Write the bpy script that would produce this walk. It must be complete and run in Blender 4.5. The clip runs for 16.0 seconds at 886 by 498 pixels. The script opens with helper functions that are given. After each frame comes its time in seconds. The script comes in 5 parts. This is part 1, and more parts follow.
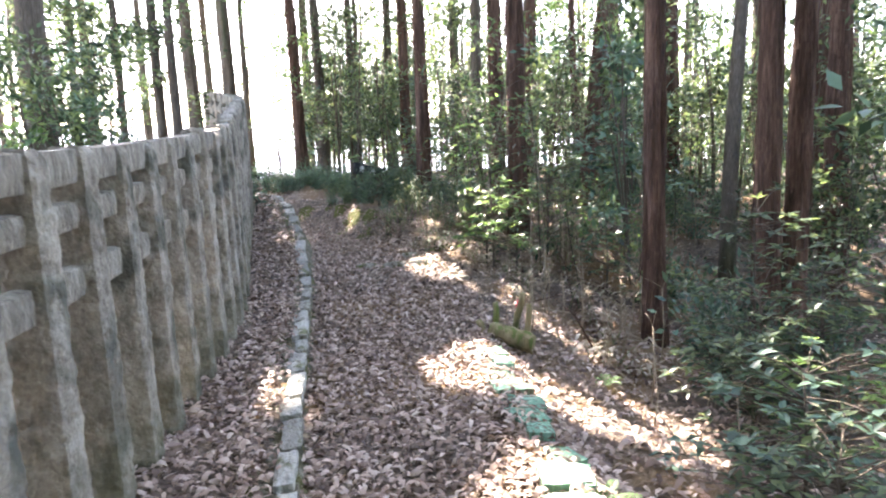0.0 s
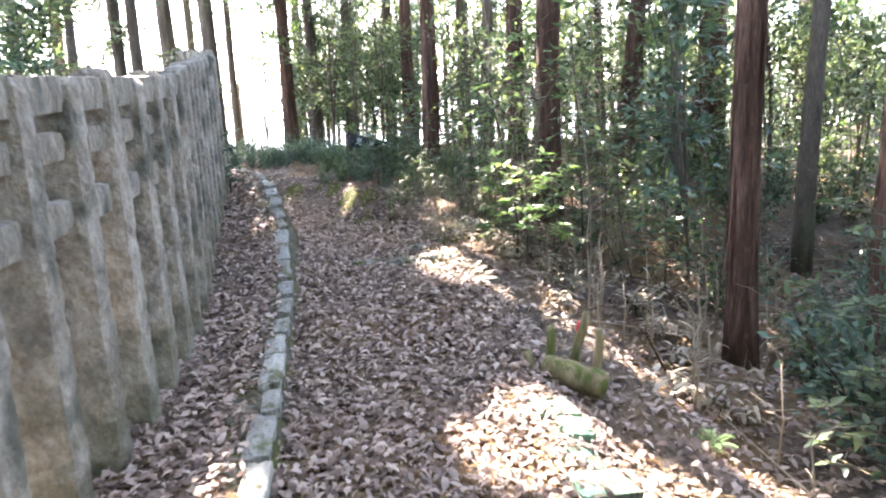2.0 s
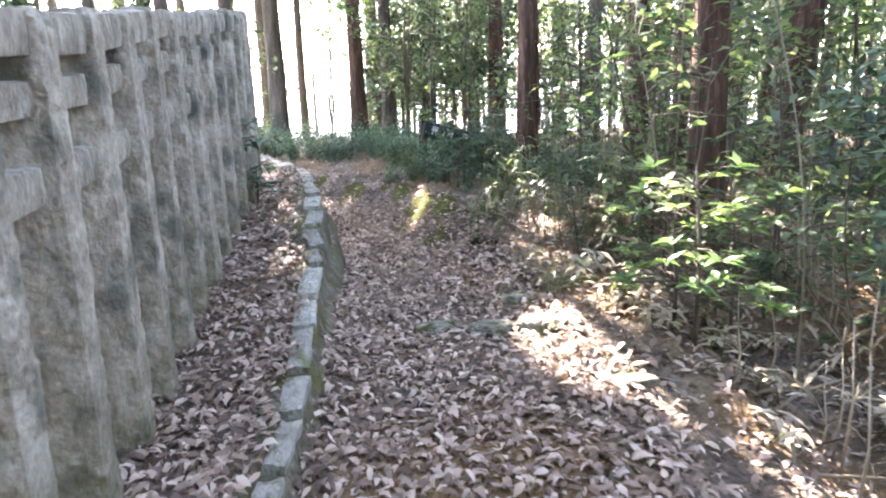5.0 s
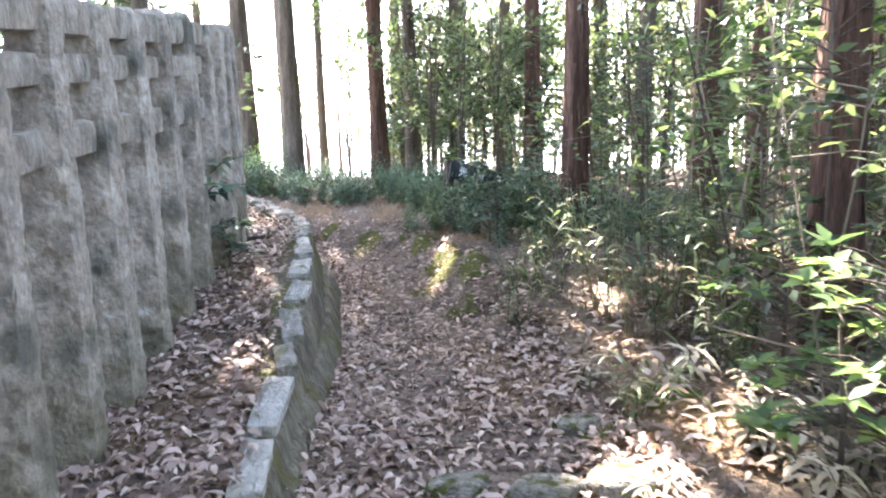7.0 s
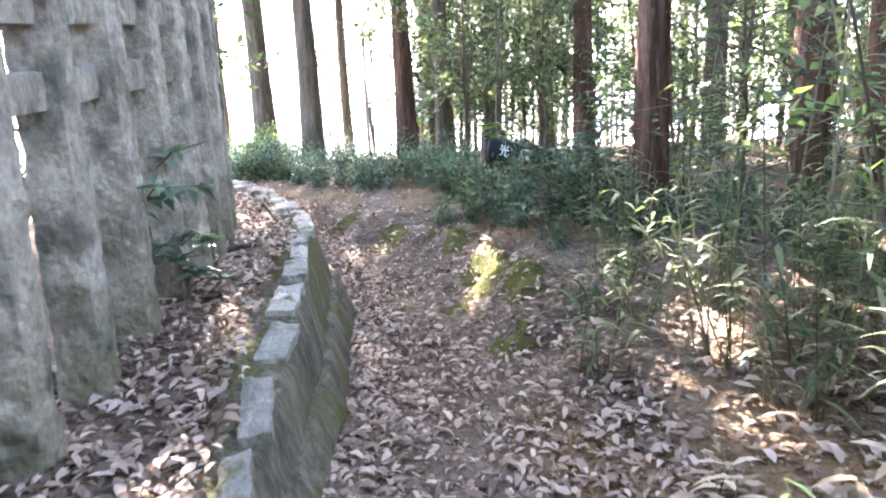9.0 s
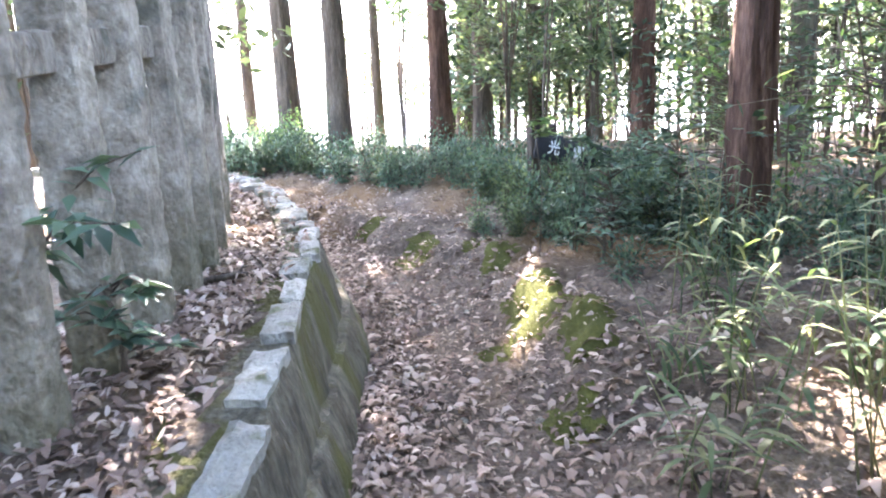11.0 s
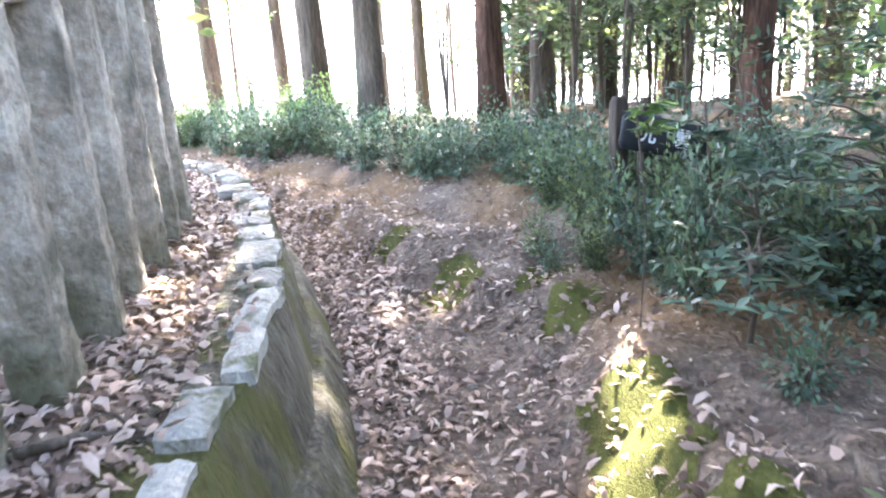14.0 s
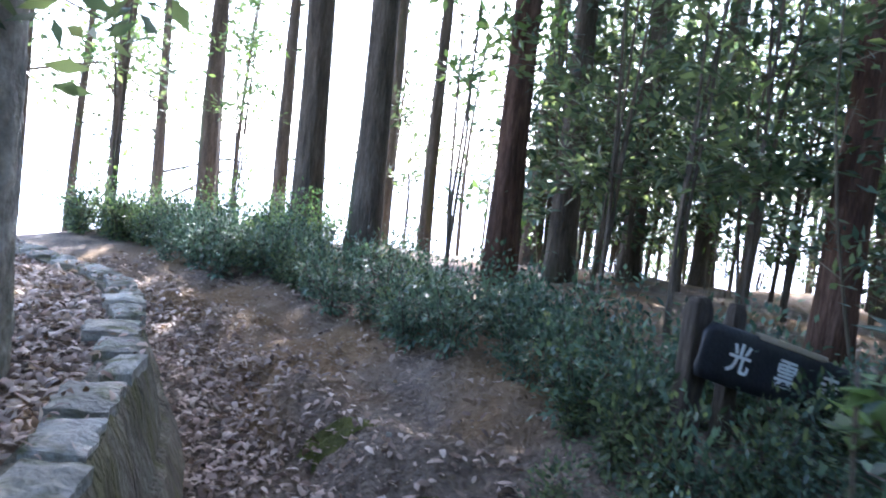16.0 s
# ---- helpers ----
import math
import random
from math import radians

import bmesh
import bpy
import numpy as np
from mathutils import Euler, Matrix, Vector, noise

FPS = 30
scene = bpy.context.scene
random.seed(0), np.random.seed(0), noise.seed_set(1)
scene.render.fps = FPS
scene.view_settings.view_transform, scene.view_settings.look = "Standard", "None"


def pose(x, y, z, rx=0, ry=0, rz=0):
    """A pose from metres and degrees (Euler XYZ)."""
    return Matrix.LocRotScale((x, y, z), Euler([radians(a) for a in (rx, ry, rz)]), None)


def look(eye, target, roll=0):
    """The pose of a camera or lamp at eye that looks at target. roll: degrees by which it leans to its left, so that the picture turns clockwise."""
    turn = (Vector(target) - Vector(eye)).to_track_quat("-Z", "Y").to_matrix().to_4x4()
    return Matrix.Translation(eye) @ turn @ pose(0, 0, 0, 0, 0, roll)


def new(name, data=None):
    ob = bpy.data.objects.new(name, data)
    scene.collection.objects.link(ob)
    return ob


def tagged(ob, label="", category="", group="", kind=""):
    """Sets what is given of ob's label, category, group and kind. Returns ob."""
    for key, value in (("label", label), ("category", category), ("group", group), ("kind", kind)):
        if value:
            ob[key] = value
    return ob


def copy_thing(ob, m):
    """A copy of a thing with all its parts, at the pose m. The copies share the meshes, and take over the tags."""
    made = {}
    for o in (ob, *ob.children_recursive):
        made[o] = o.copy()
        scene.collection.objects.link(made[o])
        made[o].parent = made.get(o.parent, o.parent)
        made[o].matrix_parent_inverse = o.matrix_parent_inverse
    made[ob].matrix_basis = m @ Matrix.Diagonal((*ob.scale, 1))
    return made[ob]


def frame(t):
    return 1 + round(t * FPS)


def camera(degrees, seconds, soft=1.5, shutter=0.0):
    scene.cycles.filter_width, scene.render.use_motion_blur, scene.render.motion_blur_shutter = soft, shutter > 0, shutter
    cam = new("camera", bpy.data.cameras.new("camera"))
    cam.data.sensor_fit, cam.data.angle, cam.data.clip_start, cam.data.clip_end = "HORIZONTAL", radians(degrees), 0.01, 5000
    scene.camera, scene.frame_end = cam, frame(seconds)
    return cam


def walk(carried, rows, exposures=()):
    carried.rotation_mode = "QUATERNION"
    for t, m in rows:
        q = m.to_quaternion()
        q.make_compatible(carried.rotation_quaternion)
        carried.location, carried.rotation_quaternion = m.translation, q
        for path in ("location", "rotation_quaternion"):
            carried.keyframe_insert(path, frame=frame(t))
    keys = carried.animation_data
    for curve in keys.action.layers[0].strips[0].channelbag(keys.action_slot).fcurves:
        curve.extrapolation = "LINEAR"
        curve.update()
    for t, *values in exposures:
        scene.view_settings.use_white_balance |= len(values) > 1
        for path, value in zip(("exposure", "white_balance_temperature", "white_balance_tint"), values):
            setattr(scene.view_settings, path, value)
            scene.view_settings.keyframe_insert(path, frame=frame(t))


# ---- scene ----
cam = camera(66.4, 16.0, soft=2.0, shutter=0.4)
METRES, EYE, TILT, LEAN, TURN = 12.0, 1.5, 0.0, 0.0, 0.0
ROWS = [
    (0.0, 0.0, 0.0, 0.0, -0.31, -8.05, 2.18),
    (0.5, -0.0033, 0.0382, -0.0021, -0.12, -10.12, 2.26),
    (1.0, -0.009, 0.0746, -0.0033, -3.78, -11.57, 1.69),
    (1.5, -0.0081, 0.1145, -0.0041, -0.55, -10.16, 2.45),
    (2.0, -0.0181, 0.1523, -0.0065, -0.55, -10.18, 2.25),
    (2.5, -0.0161, 0.1904, -0.0075, 0.57, -12.18, 2.45),
    (3.0, -0.0275, 0.2256, -0.0092, 1.85, -12.64, 2.19),
    (3.5, -0.0323, 0.258, -0.0081, 1.41, -13.99, 2.0),
    (4.0, -0.0313, 0.2927, -0.0036, 3.14, -12.25, 1.48),
    (6.5, -0.0477, 0.453, -0.0027, 7.9, -10.15, 2.13),
    (7.0, -0.0509, 0.4859, -0.0022, 8.51, -8.01, 1.42),
    (7.5, -0.0623, 0.515, -0.0004, 9.1, -8.32, 1.49),
    (8.0, -0.0621, 0.5479, -0.0013, 9.84, -8.77, 2.06),
    (8.5, -0.0672, 0.5786, -0.0018, 10.78, -9.72, 1.83),
    (9.0, -0.0733, 0.6044, 0.0014, 11.14, -10.24, 2.55),
    (9.5, -0.0686, 0.6331, 0.0033, 12.59, -10.48, 3.18),
    (10.0, -0.0766, 0.6533, 0.0032, 13.83, -10.8, 2.13),
    (12.5, -0.1007, 0.7713, 0.0158, 15.08, -12.61, 2.65),
    (13.0, -0.1029, 0.8014, 0.0162, 17.94, -13.17, 3.14),
    (13.5, -0.1156, 0.8185, 0.0157, 18.24, -14.46, 3.13),
    (14.0, -0.1246, 0.8419, 0.0169, 18.71, -14.88, 3.27),
    (14.5, -0.1323, 0.8702, 0.0203, 21.53, -7.16, -0.67),
    (15.0, -0.1454, 0.9012, 0.0194, 18.83, -6.16, -2.38),
    (15.5, -0.1473, 0.9398, 0.0209, 19.28, -4.68, -4.5),
    (16.0, -0.165, 0.9672, 0.0196, 19.5, -3.81, -6.62),
]
walk(cam, [(t, pose(0, 0, EYE, TILT, LEAN, TURN) @ pose(METRES * x, METRES * y, METRES * z, 90 + pitch, roll, yaw)) for t, x, y, z, yaw, pitch, roll in ROWS],
 exposures=[(0.0, 4.0, 6800, 18), (4.0, 4.4, 6800, 18), (7.0, 4.45, 6800, 20), (10.0, 4.72, 6600, 20), (12.5, 4.75, 6450, 19), (14.0, 4.87, 6500, 19), (14.7, 4.15, 6000, 18), (15.3, 3.58, 5750, 17), (16.0, 3.15, 5600, 16)])

# ---- light ----
SUN_AZ, SUN_EL = 22.0, 45.0          # degrees to the left of +y, and above the horizon
SUN_DIR = Vector((-math.sin(radians(SUN_AZ)) * math.cos(radians(SUN_EL)), math.cos(radians(SUN_AZ)) * math.cos(radians(SUN_EL)), math.sin(radians(SUN_EL))))
world = bpy.data.worlds.new("sky")
scene.world = world
world.use_nodes = True
wn = world.node_tree
sky = wn.nodes.new("ShaderNodeTexSky")
sky.sky_type = "NISHITA"
sky.sun_disc = False
sky.sun_elevation, sky.sun_rotation = radians(SUN_EL), radians(-SUN_AZ)
sky.dust_density = 2.0
wn.links.new(sky.outputs[0], wn.nodes["Background"].inputs[0])
wn.nodes["Background"].inputs[1].default_value = 0.15
sun = new("sun", bpy.data.lights.new("sun", "SUN"))
sun.data.energy, sun.data.angle, sun.data.color = 4.2, radians(0.55), (1.0, 0.95, 0.86)
sun.matrix_world = look(SUN_DIR * 60, (0, 0, 0))


# ---- materials ----
def material(name, colours, scale=6.0, detail=6.0, stretch=(1, 1, 1), rough=0.85, bump=0.3, bump_scale=40.0, distance=0.01,
             island=0.0, spots=None, low=None, glow=0.0, spec=0.3, per_object=0.0):
    """colours: ramp rows (place, colour) over a two-scale noise. island: share of a random value for each loose piece. spots: (colour, scale, from, to) of
    blotches on top. low: (colour, height, softness), growth on the lowest part of the object. glow: share of light let through (leaves)."""
    m = bpy.data.materials.new(name)
    m.use_nodes = True
    nt = m.node_tree
    n, link = nt.nodes, nt.links.new
    bsdf = n["Principled BSDF"]
    bsdf.inputs["Roughness"].default_value = rough
    bsdf.inputs["Specular IOR Level"].default_value = spec
    co = n.new("ShaderNodeTexCoord")
    mp = n.new("ShaderNodeMapping")
    mp.inputs["Scale"].default_value = stretch
    link(co.outputs["Object"], mp.inputs[0])
    info = n.new("ShaderNodeObjectInfo")
    shift = n.new("ShaderNodeVectorMath")
    shift.operation = "MULTIPLY_ADD"
    link(info.outputs["Random"], shift.inputs[0])
    shift.inputs[1].default_value = (31, 17, 23)
    link(mp.outputs[0], shift.inputs[2])
    big, fine = n.new("ShaderNodeTexNoise"), n.new("ShaderNodeTexNoise")
    for tex, s in ((big, scale), (fine, scale * 7)):
        tex.inputs["Scale"].default_value, tex.inputs["Detail"].default_value, tex.inputs["Roughness"].default_value = s, detail, 0.62
        link(shift.outputs[0], tex.inputs["Vector"])
    mix = n.new("ShaderNodeMix")
    mix.inputs[0].default_value = 0.4
    link(big.outputs[0], mix.inputs[2]), link(fine.outputs[0], mix.inputs[3])
    value = mix.outputs[0]
    if island or per_object:
        geo = n.new("ShaderNodeNewGeometry")
        also = n.new("ShaderNodeMix")
        also.inputs[0].default_value = island or per_object
        link(value, also.inputs[2]), link(geo.outputs["Random Per Island"] if island else info.outputs["Random"], also.inputs[3])
        value = also.outputs[0]
    ramp = n.new("ShaderNodeValToRGB")
    while len(ramp.color_ramp.elements) < len(colours):
        ramp.color_ramp.elements.new(0.5)
    for e, (place, c) in zip(ramp.color_ramp.elements, colours):
        e.position, e.color = place, (*c, 1)
    link(value, ramp.inputs[0])
    out = ramp.outputs[0]

    def lay(colour, fac):
        nonlocal out
        over = n.new("ShaderNodeMix")
        over.data_type = "RGBA"
        link(fac, over.inputs[0]), link(out, over.inputs[6])
        over.inputs[7].default_value = (*colour, 1)
        out = over.outputs[2]

    if spots:
        colour, s, lo, hi = spots
        tex = n.new("ShaderNodeTexNoise")
        tex.inputs["Scale"].default_value, tex.inputs["Detail"].default_value = s, 5
        link(shift.outputs[0], tex.inputs["Vector"])
        rng = n.new("ShaderNodeMapRange")
        rng.inputs[1].default_value, rng.inputs[2].default_value = lo, hi
        link(tex.outputs[0], rng.inputs[0])
        lay(colour, rng.outputs[0])
    if low:
        colour, height, softness = low
        sep = n.new("ShaderNodeSeparateXYZ")
        link(co.outputs["Object"], sep.inputs[0])
        wob = n.new("ShaderNodeMath")
        wob.operation = "MULTIPLY_ADD"
        link(big.outputs[0], wob.inputs[0])
        wob.inputs[1].default_value = 1.6 * softness
        link(sep.outputs[2], wob.inputs[2])
        rng = n.new("ShaderNodeMapRange")
        rng.inputs[1].default_value, rng.inputs[2].default_value = height + 1.8 * softness, height
        rng.inputs[4].default_value = 0.85
        link(wob.outputs[0], rng.inputs[0])
        lay(colour, rng.outputs[0])
    link(out, bsdf.inputs["Base Color"])
    if bump:
        tex = n.new("ShaderNodeTexNoise")
        tex.inputs["Scale"].default_value, tex.inputs["Detail"].default_value = bump_scale, 6
        link(shift.outputs[0], tex.inputs["Vector"])
        bp = n.new("ShaderNodeBump")
        bp.inputs["Strength"].default_value, bp.inputs["Distance"].default_value = bump, distance
        link(tex.outputs[0], bp.inputs["Height"]), link(bp.outputs[0], bsdf.inputs["Normal"])
    if glow:
        tl = n.new("ShaderNodeBsdfTranslucent")
        warm = n.new("ShaderNodeMix")
        warm.data_type, warm.blend_type = "RGBA", "MULTIPLY"
        warm.inputs[0].default_value = 1.0
        link(out, warm.inputs[6])
        warm.inputs[7].default_value = (1.9, 1.8, 1.15, 1)
        link(warm.outputs[2], tl.inputs[0])
        both = n.new("ShaderNodeMixShader")
        both.inputs[0].default_value = glow
        link(bsdf.outputs[0], both.inputs[1]), link(tl.outputs[0], both.inputs[2])
        link(both.outputs[0], n["Material Output"].inputs[0])
    return m


M_SOIL = material("forest_soil", [(0.36, (0.042, 0.031, 0.024)), (0.5, (0.132, 0.098, 0.073)), (0.66, (0.25, 0.19, 0.142))], scale=3.2, bump=1.0, bump_scale=34, distance=0.06,
                  spots=((0.185, 0.113, 0.055), 0.7, 0.46, 0.62))
M_LITTER = material("dead_leaf", [(0.1, (0.07, 0.043, 0.032)), (0.4, (0.2, 0.135, 0.105)), (0.7, (0.35, 0.26, 0.215)), (0.92, (0.48, 0.385, 0.325))], scale=9, island=0.8, rough=0.6, bump=0.3, bump_scale=90, glow=0.12, spec=0.35)
M_MOSS = material("moss", [(0.3, (0.045, 0.045, 0.016)), (0.55, (0.1, 0.105, 0.03)), (0.8, (0.21, 0.2, 0.06))], scale=7, rough=0.95, bump=1.0, bump_scale=120, distance=0.02, spec=0.1)
M_POST = material("weathered_concrete", [(0.33, (0.11, 0.092, 0.073)), (0.5, (0.27, 0.236, 0.192)), (0.67, (0.46, 0.412, 0.345))], scale=5, stretch=(1, 1, 1.6), bump=1.0, bump_scale=13, distance=0.06,
                  spots=((0.1, 0.098, 0.078), 4.5, 0.52, 0.66), low=((0.085, 0.08, 0.034), 0.12, 0.27))
M_RAIL = material("weathered_concrete_block", [(0.33, (0.11, 0.092, 0.073)), (0.5, (0.27, 0.236, 0.192)), (0.67, (0.46, 0.412, 0.345))], scale=6, bump=1.0, bump_scale=20, distance=0.035,
                  spots=((0.09, 0.095, 0.08), 3.2, 0.56, 0.7))
M_WALL = material("mossy_concrete", [(0.36, (0.035, 0.03, 0.022)), (0.5, (0.11, 0.096, 0.066)), (0.68, (0.23, 0.205, 0.155))], scale=6, stretch=(1, 1, 0.3), bump=1.0, bump_scale=30, distance=0.06,
                  spots=((0.085, 0.082, 0.024), 3.6, 0.49, 0.6))
M_STONE = material("pale_stone", [(0.25, (0.13, 0.12, 0.1)), (0.5, (0.29, 0.275, 0.24)), (0.75, (0.46, 0.44, 0.39))], scale=9, stretch=(0.17, 0.4, 1.0), bump=1.0, bump_scale=36, distance=0.03, per_object=0.3,
                   spots=((0.12, 0.12, 0.065), 7.0, 0.52, 0.66))
M_BARK = material("red_bark", [(0.3, (0.022, 0.015, 0.012)), (0.5, (0.085, 0.048, 0.034)), (0.72, (0.22, 0.135, 0.1))], scale=6, stretch=(1.6, 1.6, 0.22), bump=1.0, bump_scale=16, distance=0.05, rough=0.9, spec=0.15)
M_BARK_GREY = material("grey_bark", [(0.3, (0.03, 0.026, 0.022)), (0.5, (0.1, 0.08, 0.062)), (0.72, (0.21, 0.175, 0.14))], scale=7, stretch=(1.4, 1.4, 0.22), bump=1.0, bump_scale=16, distance=0.04, rough=0.9, spec=0.15,
                       spots=((0.09, 0.11, 0.06), 1.4, 0.58, 0.72))
M_STEM = material("pale_stem_bark", [(0.3, (0.05, 0.04, 0.028)), (0.5, (0.12, 0.1, 0.068)), (0.75, (0.24, 0.2, 0.145))], scale=5, stretch=(1, 1, 0.4), bump=0.4, bump_scale=30, rough=0.85, spec=0.2, island=0.4)
GREENS = [(0.2, (0.026, 0.042, 0.028)), (0.5, (0.066, 0.098, 0.06)), (0.8, (0.135, 0.175, 0.09))]
M_LEAF = material("broad_leaf", GREENS, scale=3, island=0.7, rough=0.42, bump=0, glow=0.42, spec=0.35)
M_LEAF_LIGHT = material("young_leaf", [(0.2, (0.045, 0.088, 0.042)), (0.8, (0.145, 0.225, 0.085))], scale=3, island=0.7, rough=0.42, bump=0, glow=0.45, spec=0.35)
M_LEAF_BLUE = material("dark_glossy_leaf", [(0.2, (0.025, 0.05, 0.036)), (0.5, (0.065, 0.115, 0.08)), (0.85, (0.13, 0.2, 0.13))], scale=3, island=0.7, rough=0.45, bump=0, glow=0.2, spec=0.35)
M_SASA = material("bamboo_grass_leaf", [(0.2, (0.035, 0.06, 0.03)), (0.6, (0.09, 0.13, 0.06)), (0.9, (0.24, 0.24, 0.14))], scale=4, island=0.7, rough=0.45, bump=0, glow=0.35)
M_DRY = material("dry_stalk", [(0.2, (0.14, 0.1, 0.06)), (0.6, (0.33, 0.26, 0.18)), (0.9, (0.52, 0.45, 0.35))], scale=6, island=0.6, bump=0.2)
M_WOOD = material("weathered_wood", [(0.3, (0.1, 0.075, 0.035)), (0.5, (0.23, 0.18, 0.095)), (0.75, (0.4, 0.33, 0.2))], scale=6, stretch=(3, 3, 0.5), bump=0.8, bump_scale=30, distance=0.012,
                  spots=((0.1, 0.12, 0.03), 5.0, 0.5, 0.62))
M_OLD = material("old_dark_wood", [(0.3, (0.012, 0.009, 0.007)), (0.5, (0.04, 0.03, 0.022)), (0.75, (0.1, 0.08, 0.06))], scale=7, stretch=(2, 2, 0.3), bump=0.8, bump_scale=24, distance=0.02)
M_BLACK = material("black_paint", [(0.3, (0.008, 0.009, 0.011)), (0.7, (0.025, 0.026, 0.032))], scale=8, bump=0.3, bump_scale=60, rough=0.5)
M_WHITE = material("white_paint", [(0.3, (0.62, 0.63, 0.62)), (0.7, (0.82, 0.83, 0.82))], scale=20, bump=0.2)
M_RED = material("red_tape", [(0.3, (0.5, 0.03, 0.04)), (0.7, (0.68, 0.07, 0.07))], scale=20, bump=0.1, rough=0.4)
M_ALGAE = material("green_algae_concrete", [(0.3, (0.07, 0.15, 0.1)), (0.5, (0.15, 0.28, 0.19)), (0.75, (0.33, 0.44, 0.34))], scale=6, bump=0.8, bump_scale=40, distance=0.012, spots=((0.12, 0.1, 0.07), 5.0, 0.5, 0.62))


# ---- mesh helpers ----
def mesh(name, verts, faces, mat, smooth=True):
    me = bpy.data.meshes.new(name)
    me.from_pydata([tuple(v) for v in verts], [], [tuple(f) for f in faces])
    me.materials.append(mat)
    if smooth:
        me.polygons.foreach_set("use_smooth", np.ones(len(me.polygons), bool))
    me.update()
    return me


def empty(name, x=0.0, y=0.0, z=0.0, rz=0.0):
    ob = new(name)
    ob.empty_display_size = 0.1
    ob.matrix_world = pose(x, y, z, 0, 0, rz)
    return ob


def part(name, me, owner, m=None):
    ob = new(name, me)
    ob.parent = owner
    if m is not None:
        ob.matrix_basis = m
    return ob


class Build:
    """Gathers pieces of one mesh."""

    def __init__(self):
        self.v, self.f = [], []

    def tube(self, pts, radii, sides=8, rough=0.0, seed=0, caps=True):
        base = len(self.v)
        pts = [Vector(p) for p in pts]
        for i, p in enumerate(pts):
            d = (pts[min(i + 1, len(pts) - 1)] - pts[max(i - 1, 0)]).normalized()
            a = d.orthogonal().normalized() if abs(d.z) < 0.9 else d.cross(Vector((0, 1, 0))).normalized()
            b = d.cross(a)
            for k in range(sides):
                ang = 2 * math.pi * k / sides
                r = radii[i]
                if rough:
                    r *= 1 + rough * noise.noise((math.cos(ang) * 2.6 + seed, math.sin(ang) * 2.6, i * 0.45)) + rough * 0.6 * noise.noise((math.cos(ang) * 7 + seed, math.sin(ang) * 7, i * 0.3))
                self.v.append(p + (a * math.cos(ang) + b * math.sin(ang)) * r)
        for i in range(len(pts) - 1):
            for k in range(sides):
                k2 = (k + 1) % sides
                self.f.append((base + i * sides + k, base + i * sides + k2, base + (i + 1) * sides + k2, base + (i + 1) * sides + k))
        if caps:
            self.f.append(tuple(base + k for k in reversed(range(sides))))
            self.f.append(tuple(base + (len(pts) - 1) * sides + k for k in range(sides)))

    def blade(self, p, d, length, width, droop=0.3, steps=3):
        """A strap leaf that bends over."""
        base = len(self.v)
        p, d = Vector(p), Vector(d).normalized()
        side = d.cross(Vector((0, 0, 1)))
        side = side.normalized() if side.length > 0.05 else Vector((1, 0, 0))
        for i in range(steps + 1):
            t = i / steps
            q = p + d * length * t - Vector((0, 0, droop * length * t * t))
            w = width * 0.5 * (math.sin(math.pi * (0.12 + 0.86 * t)) + 0.02)
            self.v += [q - side * w, q + side * w]
        for i in range(steps):
            j = base + 2 * i
            self.f.append((j, j + 1, j + 3, j + 2))

    def leaf(self, p, d, up, length, width, fold=0.25):
        """A pointed leaf of four triangles, folded along its rib."""
        d, up = Vector(d).normalized(), Vector(up)
        s = d.cross(up)
        if s.length < 1e-3:
            s = d.orthogonal()
        s.normalize()
        n = s.cross(d)
        p = Vector(p)
        base = len(self.v)
        self.v += [p, p + d * length * 0.5 - n * fold * 0.1 * length, p + d * length - n * fold * 0.35 * length]
        for q in (-1, 1):
            self.v += [p + d * length * 0.42 + s * q * width * 0.5 + n * fold * width * 0.5]
        self.f += [(base, base + 3, base + 1), (base + 3, base + 2, base + 1), (base, base + 1, base + 4), (base + 1, base + 2, base + 4)]

    def mesh(self, name, mat, smooth=True):
        return mesh(name, self.v, self.f, mat, smooth)


